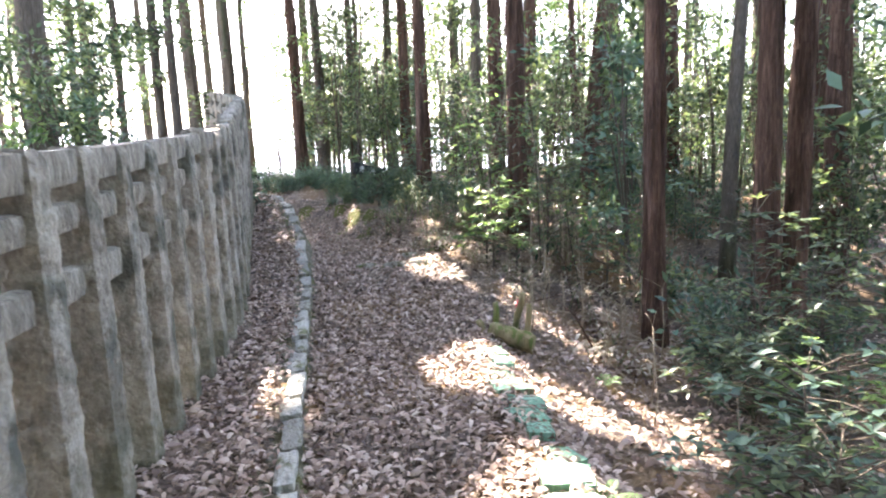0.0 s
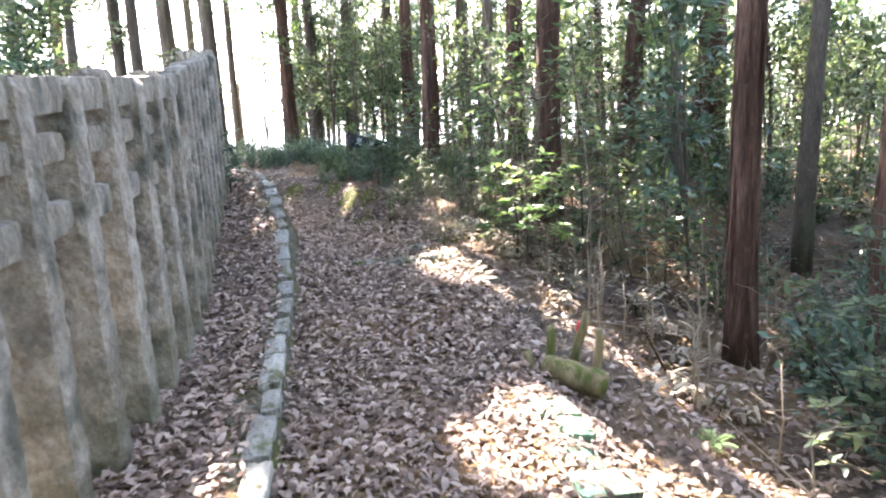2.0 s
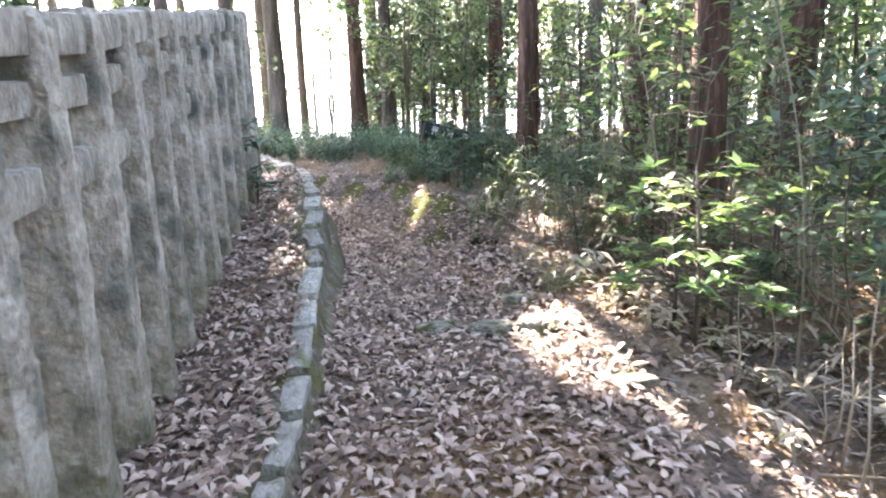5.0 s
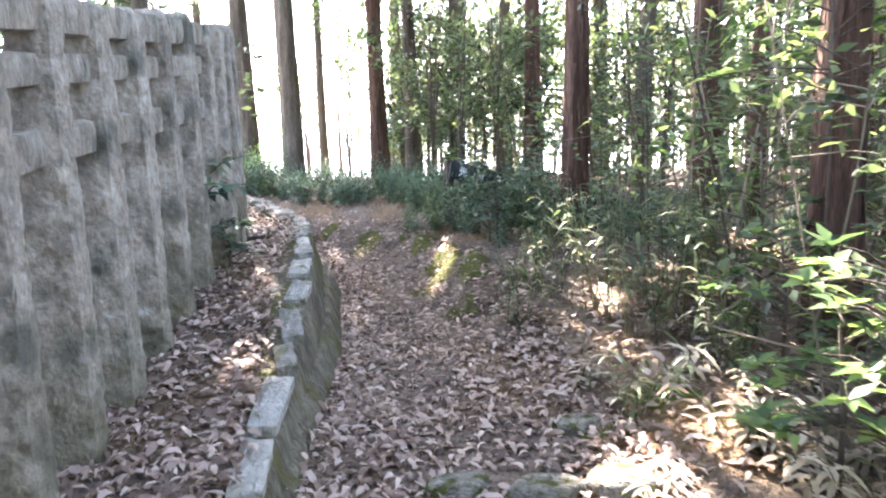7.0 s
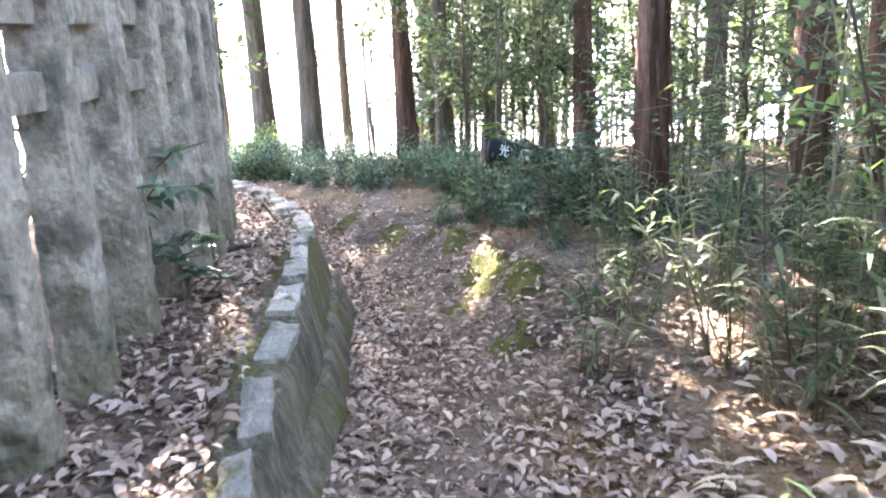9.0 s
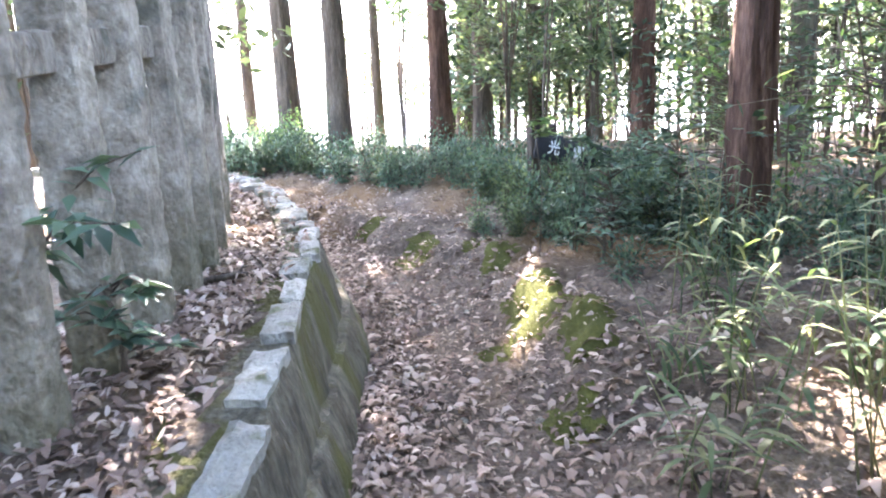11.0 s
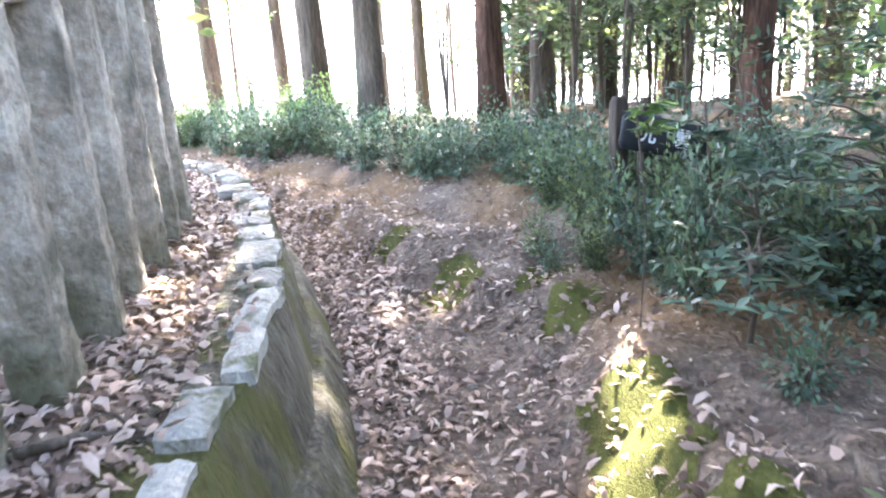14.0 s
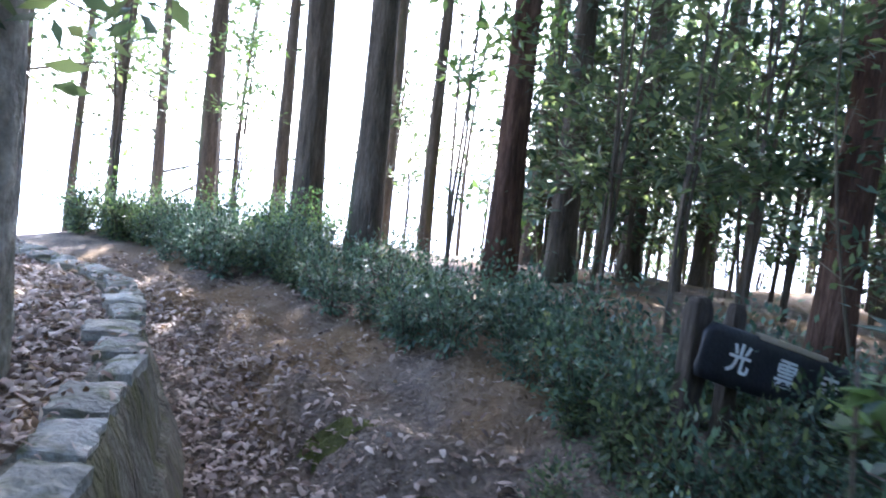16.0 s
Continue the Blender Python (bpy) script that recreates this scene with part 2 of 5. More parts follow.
def card_leaves(P, D, U, L, W, name, mat, curled=False):
    """Many pointed leaves at once, of two triangles, or of four and curled. P, D, U: arrays of places, ways, ups."""
    D = D / np.linalg.norm(D, axis=1, keepdims=True)
    S = np.cross(D, U)
    S /= np.linalg.norm(S, axis=1, keepdims=True) + 1e-6
    N = np.cross(S, D)
    L, W = L[:, None], W[:, None]
    V = np.stack([P, P + D * L * 0.45 - S * W * 0.5 + N * W * 0.12, P + D * L, P + D * L * 0.45 + S * W * 0.5 + N * W * 0.12], 1).reshape(-1, 3)
    k = np.arange(len(P)) * 4
    F = np.concatenate([np.stack([k, k + 1, k + 2], 1), np.stack([k, k + 2, k + 3], 1)])
    if curled:
        c = RNG.normal(0.12, 0.2, len(P))[:, None] * L
        h = RNG.normal(0.1, 0.16, len(P))[:, None] * L
        a, b, w = P + D * L * 0.3 + N * h * 0.7, P + D * L * 0.7 + N * h, S * W * 0.5
        q = RNG.uniform(0.6, 1.0, len(P))[:, None]
        V = np.stack([P, a - w + N * c * 0.5, b - w * q + N * c * 0.5, P + D * L + N * h * 0.3, b + w * q + N * c * 0.4, a + w + N * c * 0.4], 1).reshape(-1, 3)
        k = np.arange(len(P)) * 6
        F = np.concatenate([np.stack([k + i, k + j, k + l], 1) for i, j, l in ((0, 1, 5), (1, 2, 5), (2, 4, 5), (2, 3, 4))])
    me = bpy.data.meshes.new(name)
    me.vertices.add(len(V))
    me.vertices.foreach_set("co", V.ravel())
    me.loops.add(F.size)
    me.loops.foreach_set("vertex_index", F.ravel().astype(np.int32))
    me.polygons.add(len(F))
    me.polygons.foreach_set("loop_start", (np.arange(len(F)) * 3).astype(np.int32))
    me.materials.append(mat)
    me.update(calc_edges=True)
    me.validate()
    return me


RNG = np.random.default_rng(7)


def randdir(n, flat=1.0):
    d = RNG.normal(size=(n, 3))
    d[:, 2] *= flat
    return d / np.linalg.norm(d, axis=1, keepdims=True)


# ---- plan: the line of the low wall, and the ground on both sides of it ----
# x, y of the wall's edge; its top; the path; the path's width; the ground 0.5, 1.5, 3.5 and 10 m past the path
STATIONS = [
    (-0.50, -8.0, -0.05, -0.10, 1.45, -0.35, -0.80, -1.00, -1.10),
    (-0.45, -3.0, -0.05, -0.10, 1.45, -0.35, -0.80, -1.00, -1.10),
    (-0.50, 0.0, -0.05, -0.10, 1.45, -0.35, -0.80, -1.00, -1.10),
    (-0.78, 2.86, 0.0, -0.10, 1.45, -0.35, -0.80, -1.00, -1.10),
    (-1.09, 4.65, 0.03, -0.10, 1.5, -0.33, -0.75, -0.95, -1.05),
    (-1.24, 5.6, 0.07, -0.09, 1.6, -0.30, -0.74, -1.02, -1.05),
    (-1.47, 7.04, 0.17, 0.05, 1.65, -0.14, -0.6, -1.02, -1.0),
    (-1.69, 8.1, 0.33, 0.14, 1.55, 0.12, -0.15, -0.65, -0.75),
    (-2.05, 9.3, 0.55, 0.17, 1.5, 0.24, 0.2, 0.0, -0.25),
    (-2.39, 10.36, 0.76, 0.15, 1.36, 0.36, 0.42, 0.2, 0.0),
    (-2.62, 11.1, 0.80, 0.15, 1.24, 0.46, 0.56, 0.40, 0.15),
    (-2.82, 11.8, 0.85, 0.16, 1.22, 0.52, 0.62, 0.55, 0.3),
    (-3.02, 12.25, 0.87, 0.18, 1.26, 0.51, 0.66, 0.66, 0.5),
    (-3.46, 13.0, 0.91, 0.23, 1.22, 0.50, 0.76, 0.80, 0.7),
    (-4.08, 13.95, 0.96, 0.32, 0.78, 0.56, 0.82, 0.90, 0.85),
    (-4.75, 14.65, 1.0, 0.41, 0.64, 0.58, 0.84, 0.95, 0.9),
    (-5.65, 15.35, 1.0, 0.51, 0.62, 0.64, 0.86, 0.96, 0.92),
    (-7.2, 15.9, 1.0, 0.66, 0.75, 0.75, 0.9, 0.95, 0.9),
    (-9.0, 16.5, 1.0, 0.8, 0.9, 0.88, 0.95, 0.95, 0.88),
    (-14.0, 17.5, 1.0, 0.85, 0.9, 0.95, 1.0, 0.9, 0.8),
]


def smooth_line(rows, step=0.12):
    """Rows carried along a smooth curve, resampled evenly by the first two columns."""
    a = np.array(rows, float)
    p = np.vstack([2 * a[0] - a[1], a, 2 * a[-1] - a[-2]])
    out = []
    for i in range(1, len(p) - 2):
        t = np.linspace(0, 1, 24, endpoint=False)[:, None]
        m0, m1 = (p[i + 1] - p[i - 1]) / 2, (p[i + 2] - p[i]) / 2
        k0, k1 = np.linalg.norm((p[i] - p[i - 1])[:2]), np.linalg.norm((p[i + 1] - p[i])[:2])
        m0, m1 = m0 * min(1.0, k1 / max(k0, 1e-6)), m1
        out.append((2 * t**3 - 3 * t**2 + 1) * p[i] + (t**3 - 2 * t**2 + t) * m0 + (-2 * t**3 + 3 * t**2) * p[i + 1] + (t**3 - t**2) * m1)
    c = np.vstack(out + [a[-1:]])
    s = np.concatenate([[0], np.cumsum(np.linalg.norm(np.diff(c[:, :2], axis=0), axis=1))])
    u = np.arange(0, s[-1], step)
    return u, np.stack([np.interp(u, s, c[:, j]) for j in range(c.shape[1])], 1)


LINE_S, LINE = smooth_line(STATIONS)
TAN = np.gradient(LINE[:, :2], axis=0)
TAN /= np.linalg.norm(TAN, axis=1, keepdims=True)
RIGHT = np.stack([TAN[:, 1], -TAN[:, 0]], 1)
S0 = float(np.interp(0.0, LINE[:, 1], LINE_S))           # the way along the wall at y = 0


def wall_edge(s):
    """How far the coping's edge, and the foot of the wall's face, stand to the right of the line."""
    return (np.interp(s - S0, [5.0, 6.5, 8.5, 9.3, 10.3, 11.2, 12.0, 13.3, 14.0, 15.0, 16.0], [0.065, 0.06, 0.05, 0.09, 0.14, 0.1, 0.05, 0.05, 0.0, -0.04, 0.0]),
            np.interp(s - S0, [5.0, 8.0, 8.8, 9.7, 10.3, 12.0, 13.3, 14.4, 16.0], [0.085, 0.085, 0.15, 0.25, 0.31, 0.3, 0.28, 0.18, 0.12]))


def along(x, y):
    """The way along the wall and the distance to its right, for arrays of places."""
    x, y = np.atleast_1d(x).astype(float), np.atleast_1d(y).astype(float)
    s, d = np.empty_like(x), np.empty_like(x)
    for i in range(0, len(x), 4000):
        q = np.stack([x[i:i + 4000], y[i:i + 4000]], 1)
        r = q[:, None, :] - LINE[None, :, :2]
        k = (r**2).sum(2).argmin(1)
        rk = r[np.arange(len(k)), k]
        s[i:i + 4000] = LINE_S[k] + (rk * TAN[k]).sum(1)
        side = (rk * RIGHT[k]).sum(1)
        d[i:i + 4000] = np.sign(side) * np.hypot(rk[:, 0], rk[:, 1])
    return s, d


def place(s, d):
    """x, y at a way along the wall and a distance to its right."""
    return np.stack([np.interp(s, LINE_S, LINE[:, j]) + d * np.interp(s, LINE_S, RIGHT[:, j]) for j in (0, 1)], -1)


def lumps(x, y, scale, seed=0.0):
    return np.array([noise.noise((a / scale + seed, b / scale, seed)) for a, b in zip(np.ravel(x), np.ravel(y))])


def ground_z(x, y, rough=True):
    x, y = np.atleast_1d(x).astype(float), np.atleast_1d(y).astype(float)
    s, d = along(x, y)
    col = [np.interp(s, LINE_S, LINE[:, j]) for j in range(2, 9)]
    top, path, w, z1, z2, z3, z4 = col
    strip = top - np.interp(s - S0, [11, 13], [0.05, 0.075])
    z = np.where(d < -0.02, strip - np.clip(-d - 0.8, 0, 5) * 0.06, path)
    e = d - w

    def ease(a, b, t):
        t = np.clip(t, 0, 1)
        return a + (b - a) * (t * t * (3 - 2 * t))

    right = ease(path, z1, (e + 0.12) / np.interp(s - S0, [10.5, 12.0], [0.62, 0.4]))
    right = np.where(e > 0.5, ease(z1, z2, e - 0.5), right)
    right = np.where(e > 1.5, ease(z2, z3, (e - 1.5) / 2), right)
    right = np.where(e > 3.5, ease(z3, z4, (e - 3.5) / 6.5), right)
    z = np.where(e > -0.12, right, z)
    # hollow of the trodden way
    z = np.where((d > 0.05) & (e < -0.1), z - 0.035 * np.sin(np.pi * np.clip(d / np.maximum(w, 0.3), 0, 1)), z)
    # the hill falls away behind the bend
    r = np.clip((-(x + 4) * 0.45 + (y - 19) * 0.9) - 3.5, 0, None)
    z = z - np.minimum(r * 0.32, 16)
    side = np.clip(-x - 9, 0, None)
    z = z - np.minimum(side * 0.2, 8)
    if rough:
        near = (np.hypot(x + 1, y - 9) < 40)
        amp = np.where(e > 0.1, 0.055, np.where(d < 0, 0.022, 0.02))
        bump = np.zeros_like(x)
        bump[near] = lumps(x[near], y[near], 0.7) + 0.5 * lumps(x[near], y[near], 0.22, 4)
        z = z + bump * amp
        earth = near & (e > -0.05) & (e < 2.2) & (s - S0 > 10.8) & (s - S0 < 18)      # clods and hollows of the bare bank
        z[earth] += 0.09 * lumps(x[earth], y[earth], 0.42, 8) + 0.035 * lumps(x[earth], y[earth], 0.13, 3)
    return z


def gz(x, y):
    return float(ground_z(x, y)[0])


# ground: one sheet, fine along the walk, to the horizon
def spread(lo, hi, fine, far):
    c = list(np.arange(lo, hi, fine))
    step, v = fine, hi
    while v < far:
        c.append(v)
        step *= 1.35
        v += step
    step, v = fine, lo - fine
    while v > -far:
        c.insert(0, v)
        step *= 1.35
        v -= step
    return np.array(c)


gx, gy = spread(-6.0, 5.0, 0.095, 900), spread(-1.0, 18, 0.095, 900)
GX, GY = np.meshgrid(gx, gy)
GZ = ground_z(GX.ravel(), GY.ravel())
nx = len(gx)
idx = np.arange(len(gx) * len(gy)).reshape(len(gy), nx)
quads = np.stack([idx[:-1, :-1], idx[:-1, 1:], idx[1:, 1:], idx[1:, :-1]], -1).reshape(-1, 4)
ground = new("ground", mesh("ground", np.stack([GX.ravel(), GY.ravel(), GZ], 1).tolist(), quads.tolist(), M_SOIL))
tagged(ground, "brown forest soil of a hillside path and its banks", "ground", kind="structure")


# ---- the low retaining wall and its coping stones ----
wall = empty("retaining_wall", *LINE[0, :2], 0)
tagged(wall, "low mossy concrete retaining wall topped with pale stones", "retaining wall", kind="structure")
wall.matrix_world = Matrix.Identity(4)


def wall_body():
    """A battered face with a footing that juts out, its rough surface run down by water."""
    b = Build()
    ways = np.arange(0, LINE_S[-1], 0.06)
    prof_n = 13
    for w in ways:
        x, y, top, path = [float(np.interp(w, LINE_S, LINE[:, j])) for j in range(4)]
        right = np.array([np.interp(w, LINE_S, RIGHT[:, j]) for j in (0, 1)])
        edge, foot = [float(q) for q in wall_edge(w)]
        head = top - 0.045
        high = max(head - path, 0.02)
        ledge = 0.4 + 0.05 * noise.noise((w * 0.8, 7, 0))
        rows = [(-0.2, head - 0.25), (-0.2, head), (edge - 0.012, head)]
        for k in range(1, 6):
            f = k / 5
            rows.append((edge + 0.42 * (foot - edge) * f, head - high * (1 - ledge) * f))
        jut = edge + 0.62 * (foot - edge)
        rows.append((jut, path + high * ledge - 0.012))
        for k in range(1, 5):
            f = k / 4
            rows.append((jut + (foot + 0.03 - jut) * f, path + high * ledge * (1 - f) - 0.012 - (0.3 if k == 4 else 0)))
        for k, (d, z) in enumerate(rows):
            if k > 1:
                d += 0.02 * noise.noise((w * 1.3, 0, z)) + 0.016 * noise.noise((w * 5, 3, z * 3)) + 0.01 * noise.noise((w * 14, 5, z * 9))
            b.v.append((x + right[0] * d, y + right[1] * d, z + (0.012 * noise.noise((w * 6, k, 2)) if k > 2 else 0)))
    for i in range(len(ways) - 1):
        for k in range(prof_n - 1):
            b.f.append((i * prof_n + k, i * prof_n + k + 1, (i + 1) * prof_n + k + 1, (i + 1) * prof_n + k))
    me = b.mesh("wall_body", M_WALL)
    me.set_sharp_from_angle(angle=radians(38))
    return me


part("wall_body", wall_body(), wall)


def slab(seed, long, wide, thick):
    """A coping stone with chipped, rounded edges, lying along y."""
    b = bmesh.new()
    bmesh.ops.create_grid(b, x_segments=4, y_segments=7, size=0.5)
    r = random.Random(seed)
    for v in b.verts:
        u, w = v.co.x * 2, v.co.y * 2
        edge = max(abs(u), abs(w))
        v.co = Vector((v.co.x * wide * (1 - 0.16 * r.random()), v.co.y * long * (1 - 0.09 * r.random()), 0.007 * r.uniform(-1, 1) - 0.012 * max(0, edge - 0.85) / 0.15))
    ext = bmesh.ops.extrude_face_region(b, geom=b.faces[:])
    for e in ext["geom"]:
        if isinstance(e, bmesh.types.BMVert):
            e.co.z -= thick
            e.co.x *= 0.98
    bmesh.ops.recalc_face_normals(b, faces=b.faces)
    me = bpy.data.meshes.new("coping_stone")
    b.to_mesh(me)
    b.free()
    me.materials.append(M_STONE)
    return me


SLABS = [slab(i, 1.0, 1.0, 0.052) for i in range(7)]
rs = random.Random(3)
s = S0 - 3.0
while s < LINE_S[-1] - 4:
    long = rs.uniform(0.26, 0.52)
    grow = min(1.0, max(0.0, (s - S0 - 6.5) / 3))
    late = min(1.0, max(0.0, (s - S0 - 12) / 2))
    long *= 1 - 0.35 * late
    wide = rs.uniform(0.1, 0.14) * (1 - grow) + rs.uniform(0.1, 0.17) * grow + rs.uniform(0.0, 0.14) * late
    c = place(s + long / 2, float(wall_edge(s + long / 2)[0]) - wide / 2 + rs.uniform(-0.01, 0.02))
    tx, ty = np.interp(s + long / 2, LINE_S, TAN[:, 0]), np.interp(s + long / 2, LINE_S, TAN[:, 1])
    z0, z1 = np.interp([s, s + long], LINE_S, LINE[:, 2])
    m = pose(c[0], c[1], (z0 + z1) / 2 + rs.uniform(-0.012, 0.012), math.degrees(math.atan2(z1 - z0, long)) * 0.9 + rs.uniform(-2, 2), rs.uniform(-6, 4), math.degrees(math.atan2(-tx, ty)) + rs.uniform(-8, 8) * (0.3 + 0.7 * grow))
    part("coping_stone", rs.choice(SLABS), wall, m @ Matrix.Diagonal((wide, long * 0.96, 1, 1)))
    s += long + rs.uniform(0.005, 0.03) + grow * rs.uniform(0, 0.05)

# ---- the tall fence of rounded posts ----
FENCE = [(-1.15, -4.0, 1.45), (-1.2, 0.0, 1.5), (-1.38, 2.0, 1.55), (-1.47, 2.97, 1.59), (-1.61, 4.2, 1.66), (-1.78, 5.66, 1.77), (-2.0, 6.8, 1.88),
         (-2.28, 7.88, 2.06), (-2.62, 9.3, 2.25), (-2.82, 10.2, 2.38), (-3.02, 10.9, 2.48), (-3.36, 11.8, 2.6), (-3.72, 12.4, 2.7), (-4.02, 12.95, 2.78), (-4.36, 13.5, 2.85)]
F_S, F_LINE = smooth_line(FENCE, 0.05)


def post_mesh(seed):
    """A rough-cast square concrete post with worn corners, one metre tall, to be stretched."""
    b = Build()
    rings, sides = 64, 28
    for i in range(rings):
        t = i / (rings - 1)
        for k in range(sides):
            a = 2 * math.pi * (k + 0.5) / sides
            ca, sa = math.cos(a), math.sin(a)
            r = 1 / (abs(ca)**14 + abs(sa)**14)**(1 / 14)
            r *= 1 - 0.07 * abs(math.sin(2 * a))**6 * (0.7 + noise.noise((ca * 2 + seed * 4, sa * 2, t * 26)))
            r *= 0.98 + 0.075 * noise.noise((ca * 1.2 + seed * 9, sa * 1.2, t * 8)) + 0.075 * noise.noise((ca * 3 + seed, sa * 3, t * 26)) + 0.07 * noise.noise((ca * 6 + seed, sa * 6, t * 60))
            r *= 1.05 - 0.08 * t
            end = 0.74 if i == rings - 1 else (0.94 if i == rings - 2 else 1)
            b.v.append((0.092 * r * ca * end, 0.078 * r * sa * end, t * 1.0 + (0.012 * noise.noise((ca * 3, sa * 3, seed)) if t > 0.97 else 0)))
    for i in range(rings - 1):
        for k in range(sides):
            k2 = (k + 1) % sides
            b.f.append((i * sides + k, i * sides + k2, (i + 1) * sides + k2, (i + 1) * sides + k))
    b.f.append(tuple((rings - 1) * sides + k for k in range(sides)))
    me = b.mesh("fence_post", M_POST)
    me.set_sharp_from_angle(angle=radians(21))
    return me


def rail_mesh(seed):
    """A rough block that fills the gap between two posts."""
    b = Build()
    rings, sides = 6, 12
    for i in range(rings):
        for k in range(sides):
            a = 2 * math.pi * (k + 0.5) / sides
            ca, sa = math.cos(a), math.sin(a)
            r = 1 / (abs(ca)**8 + abs(sa)**8)**0.125 * (1 + 0.12 * noise.noise((ca * 2 + seed * 5, sa * 2, i * 0.8)))
            b.v.append((0.075 * r * ca, i / (rings - 1) - 0.5, 0.062 * r * sa))
    for i in range(rings - 1):
        for k in range(sides):
            k2 = (k + 1) % sides
            b.f.append((i * sides + k, i * sides + k2, (i + 1) * sides + k2, (i + 1) * sides + k))
    me = b.mesh("fence_rail", M_RAIL)
    me.set_sharp_from_angle(angle=radians(32))
    return me


POSTS, RAILS = [post_mesh(i) for i in range(6)], [rail_mesh(i) for i in range(4)]
fence = empty("fence")
tagged(fence, "tall fence of weathered grey concrete posts shaped like logs", "fence")
PITCH = 0.443
prev = None
for i, s in enumerate(np.arange(F_S[-1] - PITCH * 40, F_S[-1] + 0.01, PITCH)):
    x, y, top = [float(np.interp(s, F_S, F_LINE[:, j])) for j in range(3)]
    x2, y2 = float(np.interp(s + 0.1, F_S, F_LINE[:, 0])), float(np.interp(s + 0.1, F_S, F_LINE[:, 1]))
    ang = math.degrees(math.atan2(-(x2 - x), max(y2 - y, 1e-4))) if s < F_S[-1] - 0.15 else ang
    x -= 0.086 * math.cos(radians(ang))
    y -= 0.086 * math.sin(radians(ang))
    low = float(ground_z(x, y, False)[0]) - 0.1
    h = top + rs.uniform(-0.03, 0.03) - low
    part("fence_post", POSTS[i * 5 % 6], fence, pose(x, y, low, 0, -0.6, ang + rs.uniform(-4, 4)) @ Matrix.Diagonal((1.0, 1.0, h, 1)))
    if prev:
        px, py, ptop = prev
        gap = math.hypot(x - px, y - py)
        yaw = math.degrees(math.atan2(-(x - px), y - py))
        for drop, tall, sunk, deep in ((0.08, 1.2, 0.02, 0.82), (0.28, 0.95, 0.032, 0.75), (0.56, 1.1, 0.032, 0.75)):
            zc = (top + ptop) / 2 - drop
            part("fence_rail", RAILS[(i + int(drop * 50)) % 4], fence, pose((x + px) / 2 - sunk * math.cos(radians(ang)), (y + py) / 2 - sunk * math.sin(radians(ang)), zc, math.degrees(math.atan2(top - ptop, gap)), 0, yaw) @ Matrix.Diagonal((deep, gap, tall, 1)))
    prev = (x, y, top)

# ---- trees ----
# gaps in the leaf roof, each named by the spot on the ground or trunk that the sun reaches through it, and its half width
SUN_SPOTS = [(0.3, 4.9, -0.1, 0.3), (1.0, 4.5, -0.4, 0.16), (1.3, 4.1, -0.5, 0.1), (-1.38, 4.15, 0.05, 0.13), (-1.2, 4.3, 0.05, 0.12), (0.45, 3.0, -0.1, 0.18),
             (-1.55, 3.6, 0.0, 0.1), (-2.15, 8.9, 0.5, 0.0), (-2.45, 9.9, 0.7, 0.0), (0.05, 7.8, 0.05, 0.14), (-0.28, 8.45, 0.2, 0.1), (0.1, 8.75, 0.2, 0.14),
             (0.5, 9.3, 0.1, 0.08), (3.2, 13.2, 0.0, 0.2), (2.3, 11.8, 0.0, 0.15), (-1.5, 12.42, 0.4, 0.07), (-1.42, 12.56, 0.42, 0.04), (-1.55, 12.3, 0.37, 0.03)]
SUN_SPOTS += [(2.6, 4.7, 0.2, 0.16), (3.1, 6.0, 0.8, 0.2), (2.1, 3.5, 0.2, 0.12), (4.5, 8.5, 1.5, 0.5), (5.5, 12.5, 2.0, 0.3), (4.0, 10.5, 1.8, 0.35), (2.0, 12.0, 2.2, 0.4), (1.0, 14.5, 2.5, 0.4), (1.6, 5.2, -0.5, 0.2), (6.0, 15.0, 1.0, 0.3), (-0.31, 13.0, 2.1, 0.16), (1.2, 10.3, 1.9, 0.18), (3.6, 7.3, 1.1, 0.2), (3.8, 7.6, 2.2, 0.3), (0.6, 8.3, 1.0, 0.3), (0.9, 8.2, 0.5, 0.25), (2.8, 6.4, -0.6, 0.12), (2.6, 8.6, -0.6, 0.15), (0.0, 9.9, 0.05, 0.05), (1.0, 9.6, 0.0, 0.08), (0.9, 10.0, 0.3, 0.15), (0.2, 11.2, 0.2, 0.0), (-0.5, 10.35, 0.1, 0.03), (-0.15, 10.7, 0.12, 0.05)]
SPOTS = np.array(SUN_SPOTS)
KEY_SPOTS = np.array([p for p in SUN_SPOTS if p[0] < 0.5 and p[1] < 12.7 and p[2] < 1.2])
SD = np.array(SUN_DIR)


def open_to_sun(P, margin=0.14, spots_used=None):
    """True for places that leave the gaps free."""
    ok = np.ones(len(P), bool)
    for x, y, z, r in (SPOTS if spots_used is None else spots_used):
        q = P - np.array([x, y, z])
        t = q @ SD
        ok &= np.linalg.norm(q - t[:, None] * SD, axis=1) > r + margin
    return ok


def trunk_points(h, lean, bend, seed, n=16):
    r = random.Random(seed)
    a = r.uniform(0, 6.28)
    return [(lean[0] * h * t + bend * math.sin(t * 5 + a) * t, lean[1] * h * t + bend * math.cos(t * 4 + a) * t, h * t - 0.25) for t in [i / (n - 1) for i in range(n)]]


